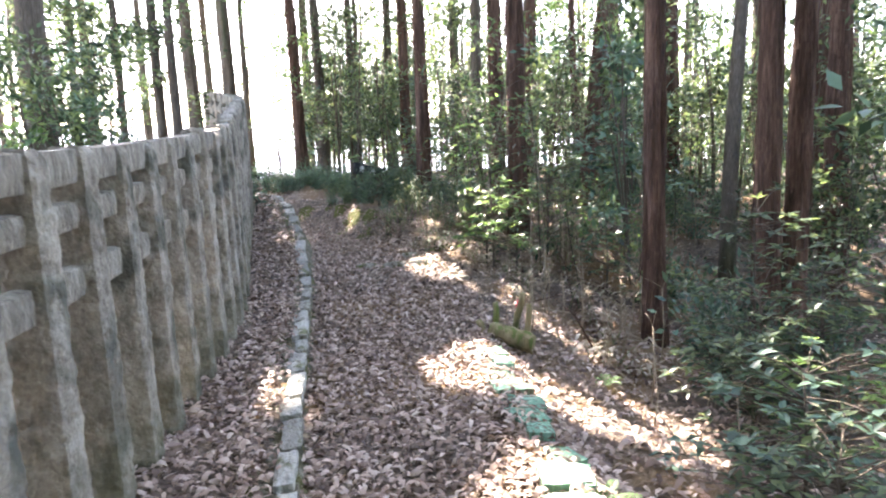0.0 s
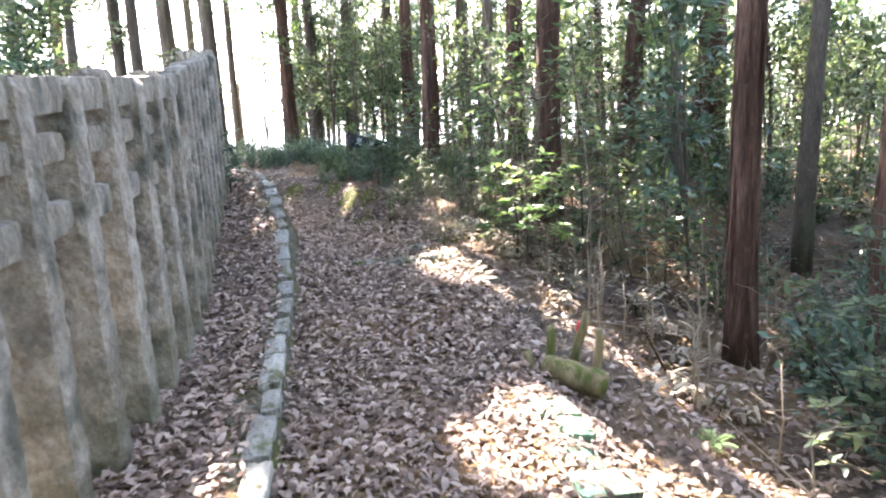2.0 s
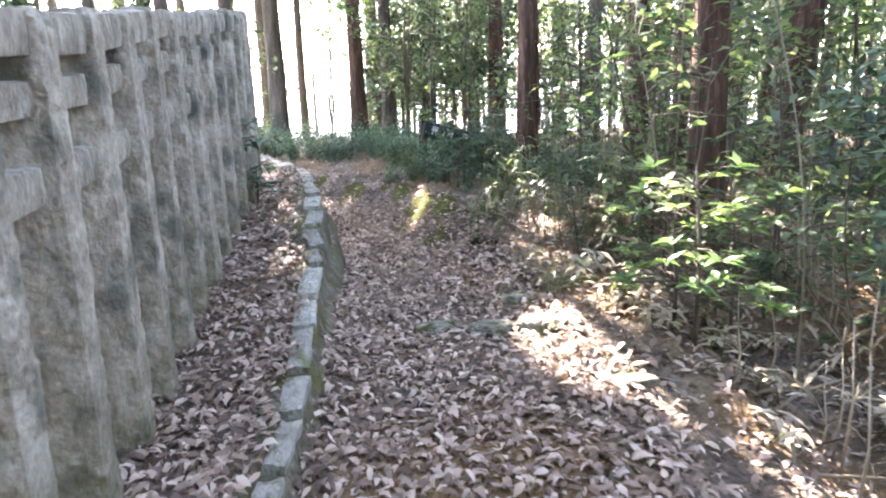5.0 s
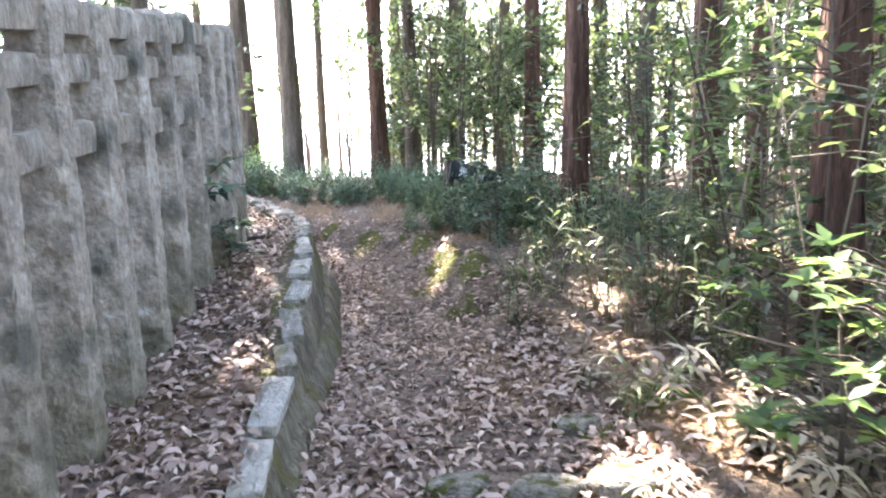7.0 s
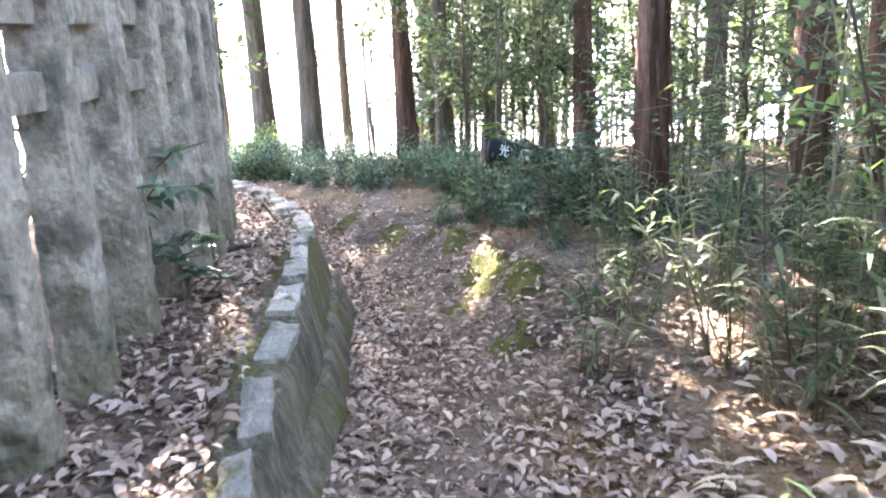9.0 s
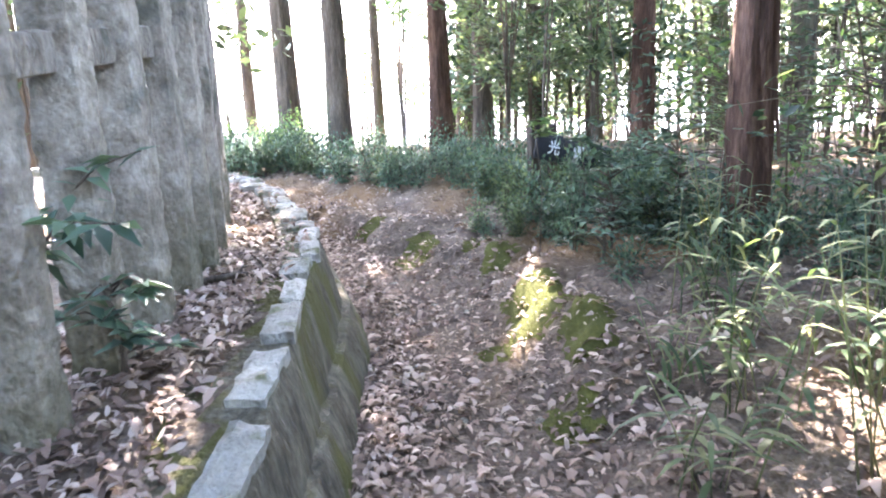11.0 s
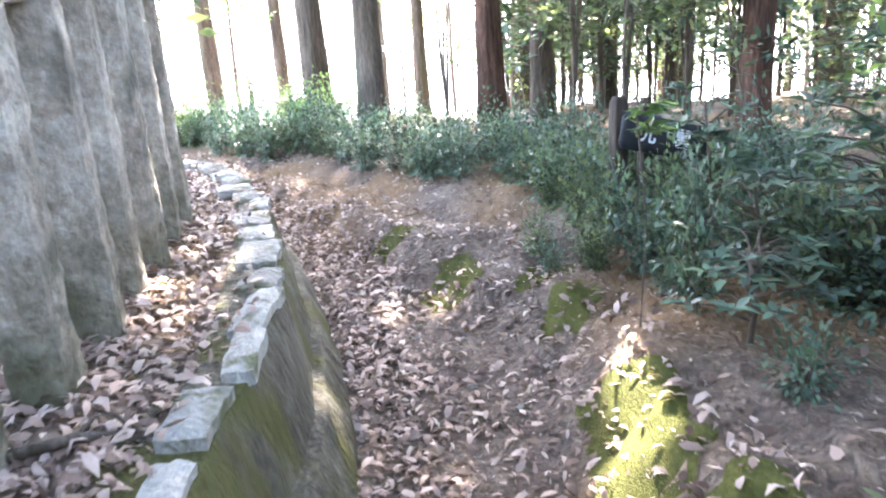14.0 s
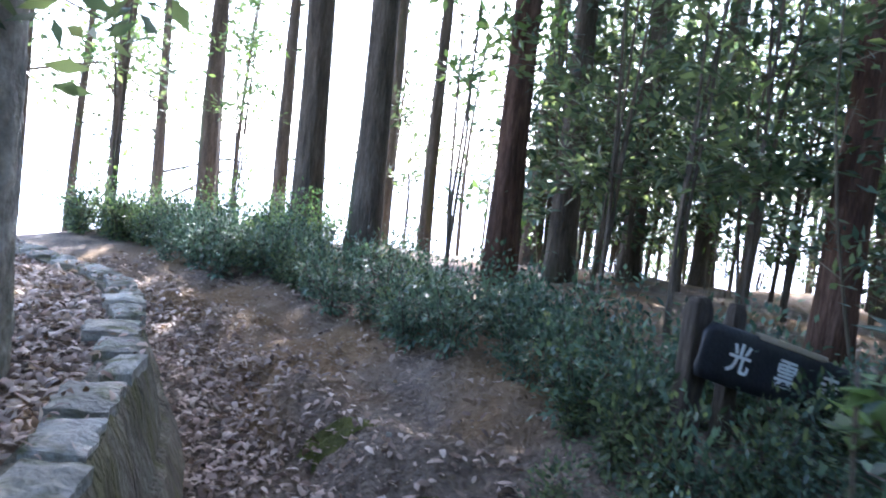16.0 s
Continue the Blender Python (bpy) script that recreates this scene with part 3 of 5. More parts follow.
def tree(x, y, r, h=13.0, lean=(0.0, 0.0), bark=None, seed=0, crown_leaves=900, crown_from=6.5, bend=0.12, spreadw=2.8, sides=20, leaf=1.0, low_sprays=0):
    """A tall forest tree: a tapered trunk with ridged bark, limbs and a high crown of leaf sprays."""
    z = gz(x, y)
    ob = empty("cedar_tree", x, y, z)
    tagged(ob, "tall straight forest tree with reddish-brown fibrous bark" if bark is M_BARK else "tall forest tree with dark greyish-brown bark", "tree", group="forest trees")
    pts = trunk_points(h, lean, bend, seed, 26)
    b = Build()
    rad = [r * ((1.0 - 0.78 * (i / 25)) + 0.3 * math.exp(-i * 1.1)) for i in range(26)]
    b.tube(pts, rad, sides, 0.2, seed * 3.7)
    part("trunk", b.mesh("trunk", bark or M_BARK_GREY), ob)
    rng = random.Random(seed + 50)
    if bark is M_BARK and y < 17 and y > 5 and x > -1:
        strips = Build()
        for _ in range(70):
            zc, a, ln = rng.uniform(0.3, 5.5), rng.uniform(0, 6.28), rng.uniform(0.25, 0.9)
            k = (zc + 0.25) / h * 25
            c = Vector(pts[int(k)]).lerp(Vector(pts[int(k) + 1]), k % 1)
            rr, w = r * (1 - 0.78 * k / 25) * 0.99, rng.uniform(0.012, 0.035)
            out, side = Vector((math.cos(a), math.sin(a), 0)), Vector((-math.sin(a), math.cos(a), 0))
            lift, bow = rng.uniform(0.01, 0.05), rng.uniform(-0.04, 0.04)
            n0 = len(strips.v)
            for j in range(4):
                f = j / 3
                q = c + out * (rr + lift * f * f + 0.008) + side * bow * f + Vector((0, 0, -ln * f))
                strips.v += [q - side * w * (1 - 0.6 * f), q + out * 0.006, q + side * w * (1 - 0.6 * f)]
            for j in range(3):
                m0 = n0 + 3 * j
                strips.f += [(m0, m0 + 3, m0 + 4, m0 + 1), (m0 + 1, m0 + 4, m0 + 5, m0 + 2)]
        part("peeling_bark", strips.mesh("peeling_bark", M_BARK), ob)
    limbs = Build()
    P, D = [], []
    nl = 13
    for i in range(nl):
        t = crown_from / h + (1 - crown_from / h) * (i / nl)
        k = t * 25
        p = Vector(pts[int(k)]).lerp(Vector(pts[min(int(k) + 1, 25)]), k % 1)
        a = rng.uniform(0, 6.28)
        ln = spreadw * (1.15 - 0.6 * (i / nl)) * rng.uniform(0.7, 1.2)
        e = p + Vector((math.cos(a) * ln, math.sin(a) * ln, ln * rng.uniform(0.05, 0.45)))
        mid = p.lerp(e, 0.5) + Vector((0, 0, 0.12 * ln))
        limbs.tube([p, mid, e], [r * 0.22 * (1.2 - t), r * 0.14, 0.012], 5)
        n = max(1, crown_leaves // nl)
        f = RNG.uniform(0.25, 1.08, n)[:, None]
        q = np.array(p)[None] * (1 - f) + np.array(e)[None] * f + RNG.normal(size=(n, 3)) * np.array([0.5, 0.5, 0.34])
        P.append(q)
    if low_sprays:                                   # thin drooping side twigs low on the trunk
        Q = []
        for i in range(22):
            k = rng.uniform(0.14, 0.55) * 25
            p = Vector(pts[int(k)])
            a, ln = rng.uniform(0, 6.28), rng.uniform(0.5, 1.5)
            e = p + Vector((math.cos(a) * ln, math.sin(a) * ln, ln * rng.uniform(-0.35, 0.25)))
            limbs.tube([p, p.lerp(e, 0.5) + Vector((0, 0, 0.08)), e], [0.016, 0.01, 0.004], 4)
            n = low_sprays // 6
            f = RNG.uniform(0.3, 1.05, n)[:, None]
            Q.append(np.array(p)[None] * (1 - f) + np.array(e)[None] * f + RNG.normal(size=(n, 3)) * np.array([0.14, 0.14, 0.09]))
    part("limbs", limbs.mesh("limbs", bark or M_BARK_GREY), ob)
    if low_sprays:
        Q = np.vstack(Q)
        Q = Q[open_to_sun(Q + np.array([x, y, z]), 0.1)]
        n = len(Q)
        part("sprays", card_leaves(Q, randdir(n, 0.5), randdir(n), RNG.uniform(0.09, 0.18, n), RNG.uniform(0.035, 0.07, n), "sprays", M_LEAF), ob)
    if crown_leaves:
        P = np.vstack(P)
        W = P + np.array([x, y, z])
        D = randdir(len(P), 0.6)
        L = RNG.uniform(0.28, 0.5, len(P)) * leaf
        ok = open_to_sun(W) & open_to_sun(W + D * L[:, None] * 0.5) & open_to_sun(W + D * L[:, None])
        P, D, L = P[ok], D[ok], L[ok]
        n = len(P)
        part("crown", card_leaves(P, D, randdir(n), L, RNG.uniform(0.2, 0.34, n) * leaf, "crown", M_LEAF), ob)
    return ob


TREES = [  # x, y, radius, lean, reddish
    (-0.31, 13.0, 0.135, (0.0, 0.0), 1), (2.4, 7.55, 0.125, (-0.01, 0.0), 1), (1.16, 10.35, 0.15, (0.0, 0.0), 1), (3.7, 15.9, 0.17, (0.06, 0.0), 1), (3.55, 7.35, 0.145, (0.005, 0.0), 1),
    (3.95, 7.55, 0.14, (0.02, 0.0), 1), (-5.78, 19.44, 0.21, (-0.01, 0.01), 0), (-3.74, 18.6, 0.16, (-0.015, 0.0), 1), (-3.3, 19.8, 0.16, (-0.01, 0.0), 0), (-6.96, 20.0, 0.21, (-0.02, 0.0), 0),
    (-10.1, 24.1, 0.17, (0.0, 0.0), 0), (-12.0, 24.1, 0.24, (0.0, 0.0), 0), (-8.45, 25.9, 0.17, (0.0, 0.0), 0), (0.9, 17.2, 0.15, (0.02, 0.0), 0),
]
TREES += [
    (2.69, 12.79, 0.14, (0.1, 0.02), 1), (1.21, 14.16, 0.15, (0.0, 0.0), 1), (-0.82, 17.4, 0.14, (0.01, 0.0), 1),
    (-5.0, 8.7, 0.19, (0.0, 0.0), 0), (-8.2, 12.4, 0.15, (0.0, 0.02), 0), (-6.5, 12.4, 0.08, (0.01, 0), 0), (-5.8, 12.7, 0.075, (0, 0), 0), (-5.2, 13.0, 0.1, (-0.01, 0), 0), (-4.75, 12.6, 0.09, (-0.01, 0), 0),
    (4.8, 14.2, 0.2, (0.0, 0.0), 1), (6.4, 11.6, 0.18, (0.01, 0.0), 1), (5.6, 9.6, 0.17, (0.0, 0.0), 1), (2.6, 19.2, 0.18, (0.0, 0.0), 0), (5.2, 20.5, 0.2, (0.0, 0.0), 1), (0.6, 21.5, 0.17, (0.0, 0.0), 0),
    (7.6, 16.3, 0.19, (0.0, 0.0), 0), (-1.6, 23.0, 0.18, (0.0, 0.0), 0), (-4.2, 22.3, 0.16, (0.0, 0.0), 0), (-6.3, 23.0, 0.12, (0.0, 0.0), 0), (-2.6, 21.5, 0.15, (0.0, 0.0), 0), (-14.0, 21.0, 0.15, (0.0, 0.0), 0), (-13.2, 22.6, 0.12, (0.02, 0.0), 0), (-14.6, 22.8, 0.1, (0.04, 0.0), 0), (-15.4, 24.6, 0.1, (0.05, 0.0), 0), (-16.0, 27.0, 0.2, (0.0, 0.0), 0), (-9.4, 9.4, 0.17, (0.0, 0.0), 0),
    (5.2, 4.2, 0.18, (0.0, 0.0), 1), (4.4, -1.5, 0.19, (0.0, 0.0), 1), (-4.6, 1.0, 0.18, (0.0, 0.0), 0), (-5.6, 4.6, 0.16, (0.0, 0.0), 0),
    # out of view behind the start, added to hold back sky light from the rear
    (-2.6, -4.0, 0.18, (0.0, 0.0), 0), (2.6, -5.0, 0.18, (0.0, 0.0), 1), (-5.5, -3.2, 0.17, (0.0, 0.0), 0), (0.4, -8.0, 0.2, (0.0, 0.0), 1), (5.2, -6.0, 0.17, (0.0, 0.0), 1), (-3.5, -8.5, 0.19, (0.0, 0.0), 0), (3.2, 0.5, 0.16, (0.0, 0.0), 1),
]
# crowns up-sun and behind the start are thickened to cut sun and sky light
for i, (x, y, r, lean, red) in enumerate(TREES):
    tree(x, y, r, 14.5 + (i * 37 % 10) * 0.35, lean, M_BARK if red else M_BARK_GREY, seed=i + 1, crown_leaves=2300 if (-10 < x < 1 and 9 < y < 26) or y < 2 else (800 if x < -12.5 else 250), leaf=0.4 if x < -12.5 else 1.0, low_sprays=(480 if x < -4.5 and 0 < y < 14.5 else 0), crown_from=4.5 if y < 2 or x < -12.5 else (7.5 if x > -3 else 8.5), spreadw=3.0)


# far and thin trunks behind, sharing a few shapes
def pole(seed, red):
    ob = empty("slender_tree")
    tagged(ob, "slender bare-stemmed forest tree standing in the thicket", "tree", group="slender trees in the thicket")
    b = Build()
    b.tube(trunk_points(12, (0.01 * (seed % 3 - 1), 0), 0.16, seed, 14), [1.0 * (1 - 0.7 * i / 13) * 0.085 for i in range(14)], 9, 0.15, seed)
    part("trunk", b.mesh("trunk", M_BARK if red else M_BARK_GREY), ob)
    n = 150
    q = RNG.normal(size=(n, 3)) * np.array([0.9, 0.9, 1.3]) + np.array([0, 0, 9.6])
    part("crown", card_leaves(q, randdir(n, 0.5), randdir(n), RNG.uniform(0.2, 0.36, n), RNG.uniform(0.12, 0.2, n), "crown", M_LEAF), ob)
    return ob


rp = random.Random(11)
poles = [pole(i, i % 2) for i in range(5)]
spots = []
for _ in range(4000):
    x, y = rp.uniform(-20, 26), rp.uniform(8, 44)
    s_, d_ = along(x, y)
    if d_[0] < 4.2 and x > -9:
        continue
    if x < -3 and y < 17.5:
        continue
    if x < -3.5 and rp.random() < 0.72:
        continue
    if not open_to_sun(np.array([(x, y, z_) for z_ in np.arange(1.0, 13.0, 0.25)]), 0.2, KEY_SPOTS).all():
        continue
    if any((x - a)**2 + (y - b)**2 < 1.1 for a, b in spots):
        continue
    spots.append((x, y))
    if len(spots) >= 110:
        break
for i, (x, y) in enumerate(spots):
    k = rp.uniform(0.55, 1.5)
    m = pose(x, y, gz(x, y), 0, rp.uniform(-2.5, 2.5), rp.uniform(0, 360))
    o = poles[i % 5] if i < 5 else copy_thing(poles[i % 5], m)
    o.matrix_basis = m @ Matrix.Diagonal((k, k, 1.0, 1))


# understorey: saplings with leafy sprays
def sapling(seed, h=4.6, leaves=1500, mat=None, size=0.158, wide=0.9, low=0.5):
    ob = empty("sapling")
    tagged(ob, "young broadleaf evergreen sapling with thin stems and green leaves", "sapling", group="saplings of the understorey")
    b, rng = Build(), random.Random(seed)
    tips = []
    for k in range(3):
        a = rng.uniform(0, 6.28)
        top = (math.cos(a) * wide * 0.4, math.sin(a) * wide * 0.4, h * rng.uniform(0.75, 1.0))
        pts = [(top[0] * t * t, top[1] * t * t + 0.05 * math.sin(7 * t + k), top[2] * t - 0.1) for t in (0, 0.2, 0.4, 0.6, 0.8, 1)]
        b.tube(pts, [0.022, 0.02, 0.017, 0.014, 0.01, 0.006], 5, caps=False)
        for j in range(7):
            t = low / h + (1 - low / h) * rng.random()
            p = Vector((top[0] * t * t, top[1] * t * t, top[2] * t))
            a2, ln = rng.uniform(0, 6.28), wide * rng.uniform(0.4, 1.1)
            e = p + Vector((math.cos(a2) * ln, math.sin(a2) * ln, ln * rng.uniform(-0.1, 0.5)))
            b.tube([p, p.lerp(e, 0.5) + Vector((0, 0, 0.05)), e], [0.009, 0.006, 0.003], 3, caps=False)
            tips.append((p, e))
    part("stems", b.mesh("stems", M_BARK_GREY), ob)
    n = leaves // len(tips)
    P, D = [], []
    for p, e in tips:
        f = RNG.uniform(0.35, 1.05, n)[:, None]
        c = RNG.normal(size=(n, 3)) * 0.11 * np.array([1, 1, 0.6])
        P.append(np.array(p)[None] * (1 - f) + np.array(e)[None] * f + c)
        D.append(c + 0.05 * np.array(e - p)[None] + RNG.normal(size=(n, 3)) * 0.04)
    P, D = np.vstack(P), np.vstack(D)
    n = len(P)
    U = np.array([0, 0, 1.0]) + RNG.normal(size=(n, 3)) * 0.45
    part("foliage", card_leaves(P, D, U, RNG.uniform(0.7, 1.2, n) * size, RNG.uniform(0.35, 0.5, n) * size, "foliage", mat or M_LEAF), ob)
    return ob


saps = [sapling(1, leaves=780, low=0.6), sapling(2, 3.4, 700, low=0.5), sapling(3, 5.4, 860, M_LEAF_LIGHT, low=1.0), sapling(4, 4.6, 820, M_LEAF_BLUE, low=0.8), sapling(5, 6.0, 880, M_LEAF, 0.165, 1.2, 1.5)]
count = 0
taken = []
for _ in range(6000):
    x, y = (rp.uniform(-4.5, 5), rp.uniform(17, 27)) if count < 48 else (rp.uniform(-9, 16), rp.uniform(6.5, 30))
    s_, d_ = along(x, y)
    near = float(np.hypot(x + 1, y - 9))
    if d_[0] < 3.2 or (x < -3 and y < 17) or (x < -4.5 and rp.random() < 0.9):
        continue
    if y < 8.2 and x < 4.0:
        continue
    if any((x - a)**2 + (y - b)**2 < 0.55 for a, b in taken):
        continue
    column = np.array([(x, y, z_) for z_ in (1.0, 2.0, 3.0, 4.0, 5.0)])
    if not open_to_sun(column, 0.5, KEY_SPOTS).all():
        continue
    taken.append((x, y))
    m = pose(x, y, gz(x, y), 0, rp.uniform(-4, 4), rp.uniform(0, 360))
    o = saps[count % 5] if count < 5 else copy_thing(saps[rp.choice((0, 1, 2, 2, 3, 4, 0))], m)
    k = rp.uniform(0.75, 1.15)
    o.matrix_basis = m @ Matrix.Diagonal((k, k, k * rp.uniform(0.85, 1.15), 1))
    count += 1
    if count >= 122:
        break


for i in range(84):
    if i < 20:
        x, y = rp.uniform(-6.2, -3.2), rp.uniform(2.5, 12)
        if along(x, y)[1][0] > -2.0:
            continue
        k = rp.uniform(0.55, 0.75)
    else:
        # unseen saplings round the start, added to block light from behind
        a = rp.uniform(-2.3, 2.3)
        rr = rp.uniform(5, 11) if i < 60 else rp.uniform(4, 8)
        if i >= 60:
            a = rp.uniform(-1.1, 1.1)
        x, y, k = rr * math.sin(a), 1.0 - rr * math.cos(a), rp.uniform(1.3, 1.8)
        if abs(x) < 2.2 and y > -3.5:
            continue
        if y < -2.5:
            k *= 1.35
    m = pose(x, y, gz(x, y), 0, rp.uniform(-4, 4), rp.uniform(0, 360))
    copy_thing(saps[rp.choice((0, 1, 3))], m).matrix_basis = m @ Matrix.Diagonal((k, k, k, 1))


# clumps of slender stems
def thicket(seed, stems=8, h=5.0):
    ob = empty("thicket_clump")
    tagged(ob, "clump of slender pale stems with sparse green leaves", "undergrowth", group="stem clumps of the thicket")
    b, rng = Build(), random.Random(seed)
    P = []
    for k in range(stems):
        x, y, a = rng.gauss(0, 0.38), rng.gauss(0, 0.38), rng.uniform(0, 6.28)
        hh, lean, bow = h * rng.uniform(0.45, 1.1), rng.uniform(0, 0.25), rng.uniform(-0.2, 0.2)
        pts = [(x + math.cos(a) * lean * hh * t + bow * math.sin(3.1 * t), y + math.sin(a) * lean * hh * t, hh * t - 0.1) for t in (0, 0.17, 0.33, 0.5, 0.67, 0.83, 1)]
        r = rng.uniform(0.005, 0.012)
        b.tube(pts, [r * (1 - 0.1 * i) for i in range(7)], 5, 0.1, seed + k, caps=False)
        for j in range(8):
            t = rng.uniform(0.12, 1.0)
            p = Vector(pts[int(t * 5.99)]).lerp(Vector(pts[int(t * 5.99) + 1]), t * 5.99 % 1)
            a2, ln = rng.uniform(0, 6.28), rng.uniform(0.2, 0.7)
            e = p + Vector((math.cos(a2) * ln, math.sin(a2) * ln, ln * rng.uniform(-0.1, 0.7)))
            b.tube([p, p.lerp(e, 0.5) + Vector((0, 0, 0.03)), e], [0.005, 0.004, 0.002], 3, caps=False)
            n = rng.randint(9, 17)
            f = RNG.uniform(0.3, 1.05, n)[:, None]
            P.append(np.array(p)[None] * (1 - f) + np.array(e)[None] * f + RNG.normal(size=(n, 3)) * 0.07)
    part("stems", b.mesh("stems", M_STEM), ob)
    P = np.vstack(P)
    n = len(P)
    U = np.array([0, 0, 1.0]) + RNG.normal(size=(n, 3)) * 0.45
    part("foliage", card_leaves(P, randdir(n, 0.6), U, RNG.uniform(0.06, 0.13, n), RNG.uniform(0.028, 0.055, n), "foliage", (M_LEAF, M_LEAF_LIGHT, M_LEAF)[seed % 3]), ob)
    return ob


thickets = [thicket(i, 5 + i % 2, 2.2 + 0.3 * i) for i in range(5)]
rk = random.Random(5)
count, taken = 0, []
while count < 34:
    x, y = (rk.uniform(-3.5, 4.0), rk.uniform(14.5, 22)) if count < 10 else (rk.uniform(0.2, 7.5), rk.uniform(8.5, 17))
    d_ = along(x, y)[1][0]
    if d_ < 2.9 or any((x - a)**2 + (y - b)**2 < 0.3 for a, b in taken):
        continue
    if not open_to_sun(np.array([(x, y, z_) for z_ in (1.0, 2.0, 3.0, 4.0, 5.0)]), 0.35, KEY_SPOTS).all():
        continue
    taken.append((x, y))
    m = pose(x, y, gz(x, y), 0, 0, rk.uniform(0, 360))
    o = thickets[count] if count < 5 else copy_thing(thickets[count % 5], m)
    k = rk.uniform(0.8, 1.2)
    o.matrix_basis = m @ Matrix.Diagonal((k, k, k, 1))
    count += 1


rb = random.Random(71)
for i in range(14):                                  # young growth deeper in the wood
    x, y, k = rb.uniform(4.2, 9.0), rb.uniform(8.5, 16.0), rb.uniform(0.7, 1.1)
    m = pose(x, y, gz(x, y), 0, rb.uniform(-4, 4), rb.uniform(0, 360))
    copy_thing(saps[rb.choice((0, 1, 4))], m).matrix_basis = m @ Matrix.Diagonal((k, k, k, 1))
for i in range(12):                                  # taller young trees on the brow of the hill
    y = rb.uniform(20.5, 26)
    x = rb.uniform(-1.98 - 0.255 * (y - 11.6), -1.9)
    k = rb.uniform(0.85, 1.15)
    m = pose(x, y, gz(x, y), 0, rb.uniform(-4, 4), rb.uniform(0, 360))
    copy_thing(saps[rb.choice((0, 3, 4))], m).matrix_basis = m @ Matrix.Diagonal((k, k, k, 1))
for x, y, k in ((-9.3, 18.9, 0.95), (-8.6, 20.6, 0.8), (-4.9, 9.9, 0.72), (-4.3, 8.9, 0.5)):      # by the far end of the path and behind the fence
    m = pose(x, y, gz(x, y), 0, 3, 200 * k)
    copy_thing(saps[2 if y > 12 else 3], m).matrix_basis = m @ Matrix.Diagonal((k, k, k, 1))


# low shrubs of dark glossy leaves
def shrub(seed, h=0.8, leaves=560, mat=None, size=0.082):
    ob = empty("shrub")
    tagged(ob, "low evergreen shrub with dark glossy leaves on the bank", "shrub", group="shrubs on the bank")
    b, rng = Build(), random.Random(seed)
    tips = []
    for k in range(7):
        a, ln = rng.uniform(0, 6.28), rng.uniform(0.12, 0.42)
        e = Vector((math.cos(a) * ln, math.sin(a) * ln, h * rng.uniform(0.5, 1.0)))
        b.tube([(0.03 * math.cos(a), 0.03 * math.sin(a), -0.06), e * 0.5 + Vector((0, 0, 0.06)), e], [0.009, 0.007, 0.003], 3, caps=False)
        tips.append(e)
    part("stems", b.mesh("stems", M_BARK_GREY), ob)
    n = leaves // len(tips)
    P, D = [], []
    for e in tips:
        f = RNG.uniform(0.12, 1.02, n)[:, None]
        c = RNG.normal(size=(n, 3)) * 0.13
        P.append(np.array(e)[None] * f + c * (0.4 + 0.6 * f))
        D.append(c + np.array([0, 0, 0.02]))
    P, D = np.vstack(P), np.vstack(D)
    P[:, 2] = np.maximum(P[:, 2], 0.04)
    n = len(P)
    U = np.array([0, 0, 1.0]) + RNG.normal(size=(n, 3)) * 0.35
    part("foliage", card_leaves(P, D, U, RNG.uniform(0.75, 1.25, n) * size, RNG.uniform(0.4, 0.55, n) * size, "foliage", mat or M_LEAF_BLUE), ob)
    return ob


shrubs = [shrub(1), shrub(2, 0.6, 500), shrub(3, 1.0, 620), shrub(4, 0.75, 560, M_LEAF), shrub(5, 0.9, 560, M_LEAF_LIGHT)]
SHRUB_PLACES, LOW_SHRUBS = [], []
for s_ in np.arange(S0 + 13.6, S0 + 21, 0.2):       # the hedge along the top of the bank
    for dd in (1.6, 2.05, 2.6):
        SHRUB_PLACES.append((*place(s_, dd + rp.uniform(-0.15, 0.25) + max(0.0, 15.7 - s_ + S0) * 0.42), rp.uniform(0.42, 0.68), rp.choice((0, 1, 2, 3, 0))))
for _ in range(34):
    LOW_SHRUBS.append((rp.uniform(-2.6, -0.9), rp.uniform(13.5, 15.8), rp.uniform(0.26, 0.42), rp.choice((0, 1, 3))))
for _ in range(28):
    SHRUB_PLACES.append((rp.uniform(1.6, 6.5), rp.uniform(10.5, 17), rp.uniform(0.5, 0.9), rp.choice((0, 1, 3))))
for _ in range(22):
    SHRUB_PLACES.append((rp.uniform(4.0, 9.0), rp.uniform(9.0, 17), rp.uniform(0.8, 1.3), rp.choice((0, 2, 3))))
for _ in range(15):
    SHRUB_PLACES.append((rp.uniform(2.6, 5.5), rp.uniform(4.5, 9.5), rp.uniform(0.8, 1.3), rp.choice((0, 1, 2, 3))))
for _ in range(24):
    SHRUB_PLACES.append((rp.uniform(-1.1, 0.6), rp.uniform(12.2, 14.4), rp.uniform(0.42, 0.68), rp.choice((0, 0, 1, 3))))
for _ in range(30):
    SHRUB_PLACES.append((rp.uniform(-9.5, -6.0), rp.uniform(17.6, 21), rp.uniform(0.5, 0.85), rp.choice((4, 4, 3))))
for _ in range(34):
    SHRUB_PLACES.append((rp.uniform(-7.5, -3.4), rp.uniform(4, 11.5), rp.uniform(1.2, 2.0), rp.choice((2, 3, 4))))
for _ in range(20):                                  # thicket that closes the wood behind
    SHRUB_PLACES.append((rp.uniform(6, 20), rp.uniform(23, 36), rp.uniform(3.0, 4.6), rp.choice((0, 3, 3))))
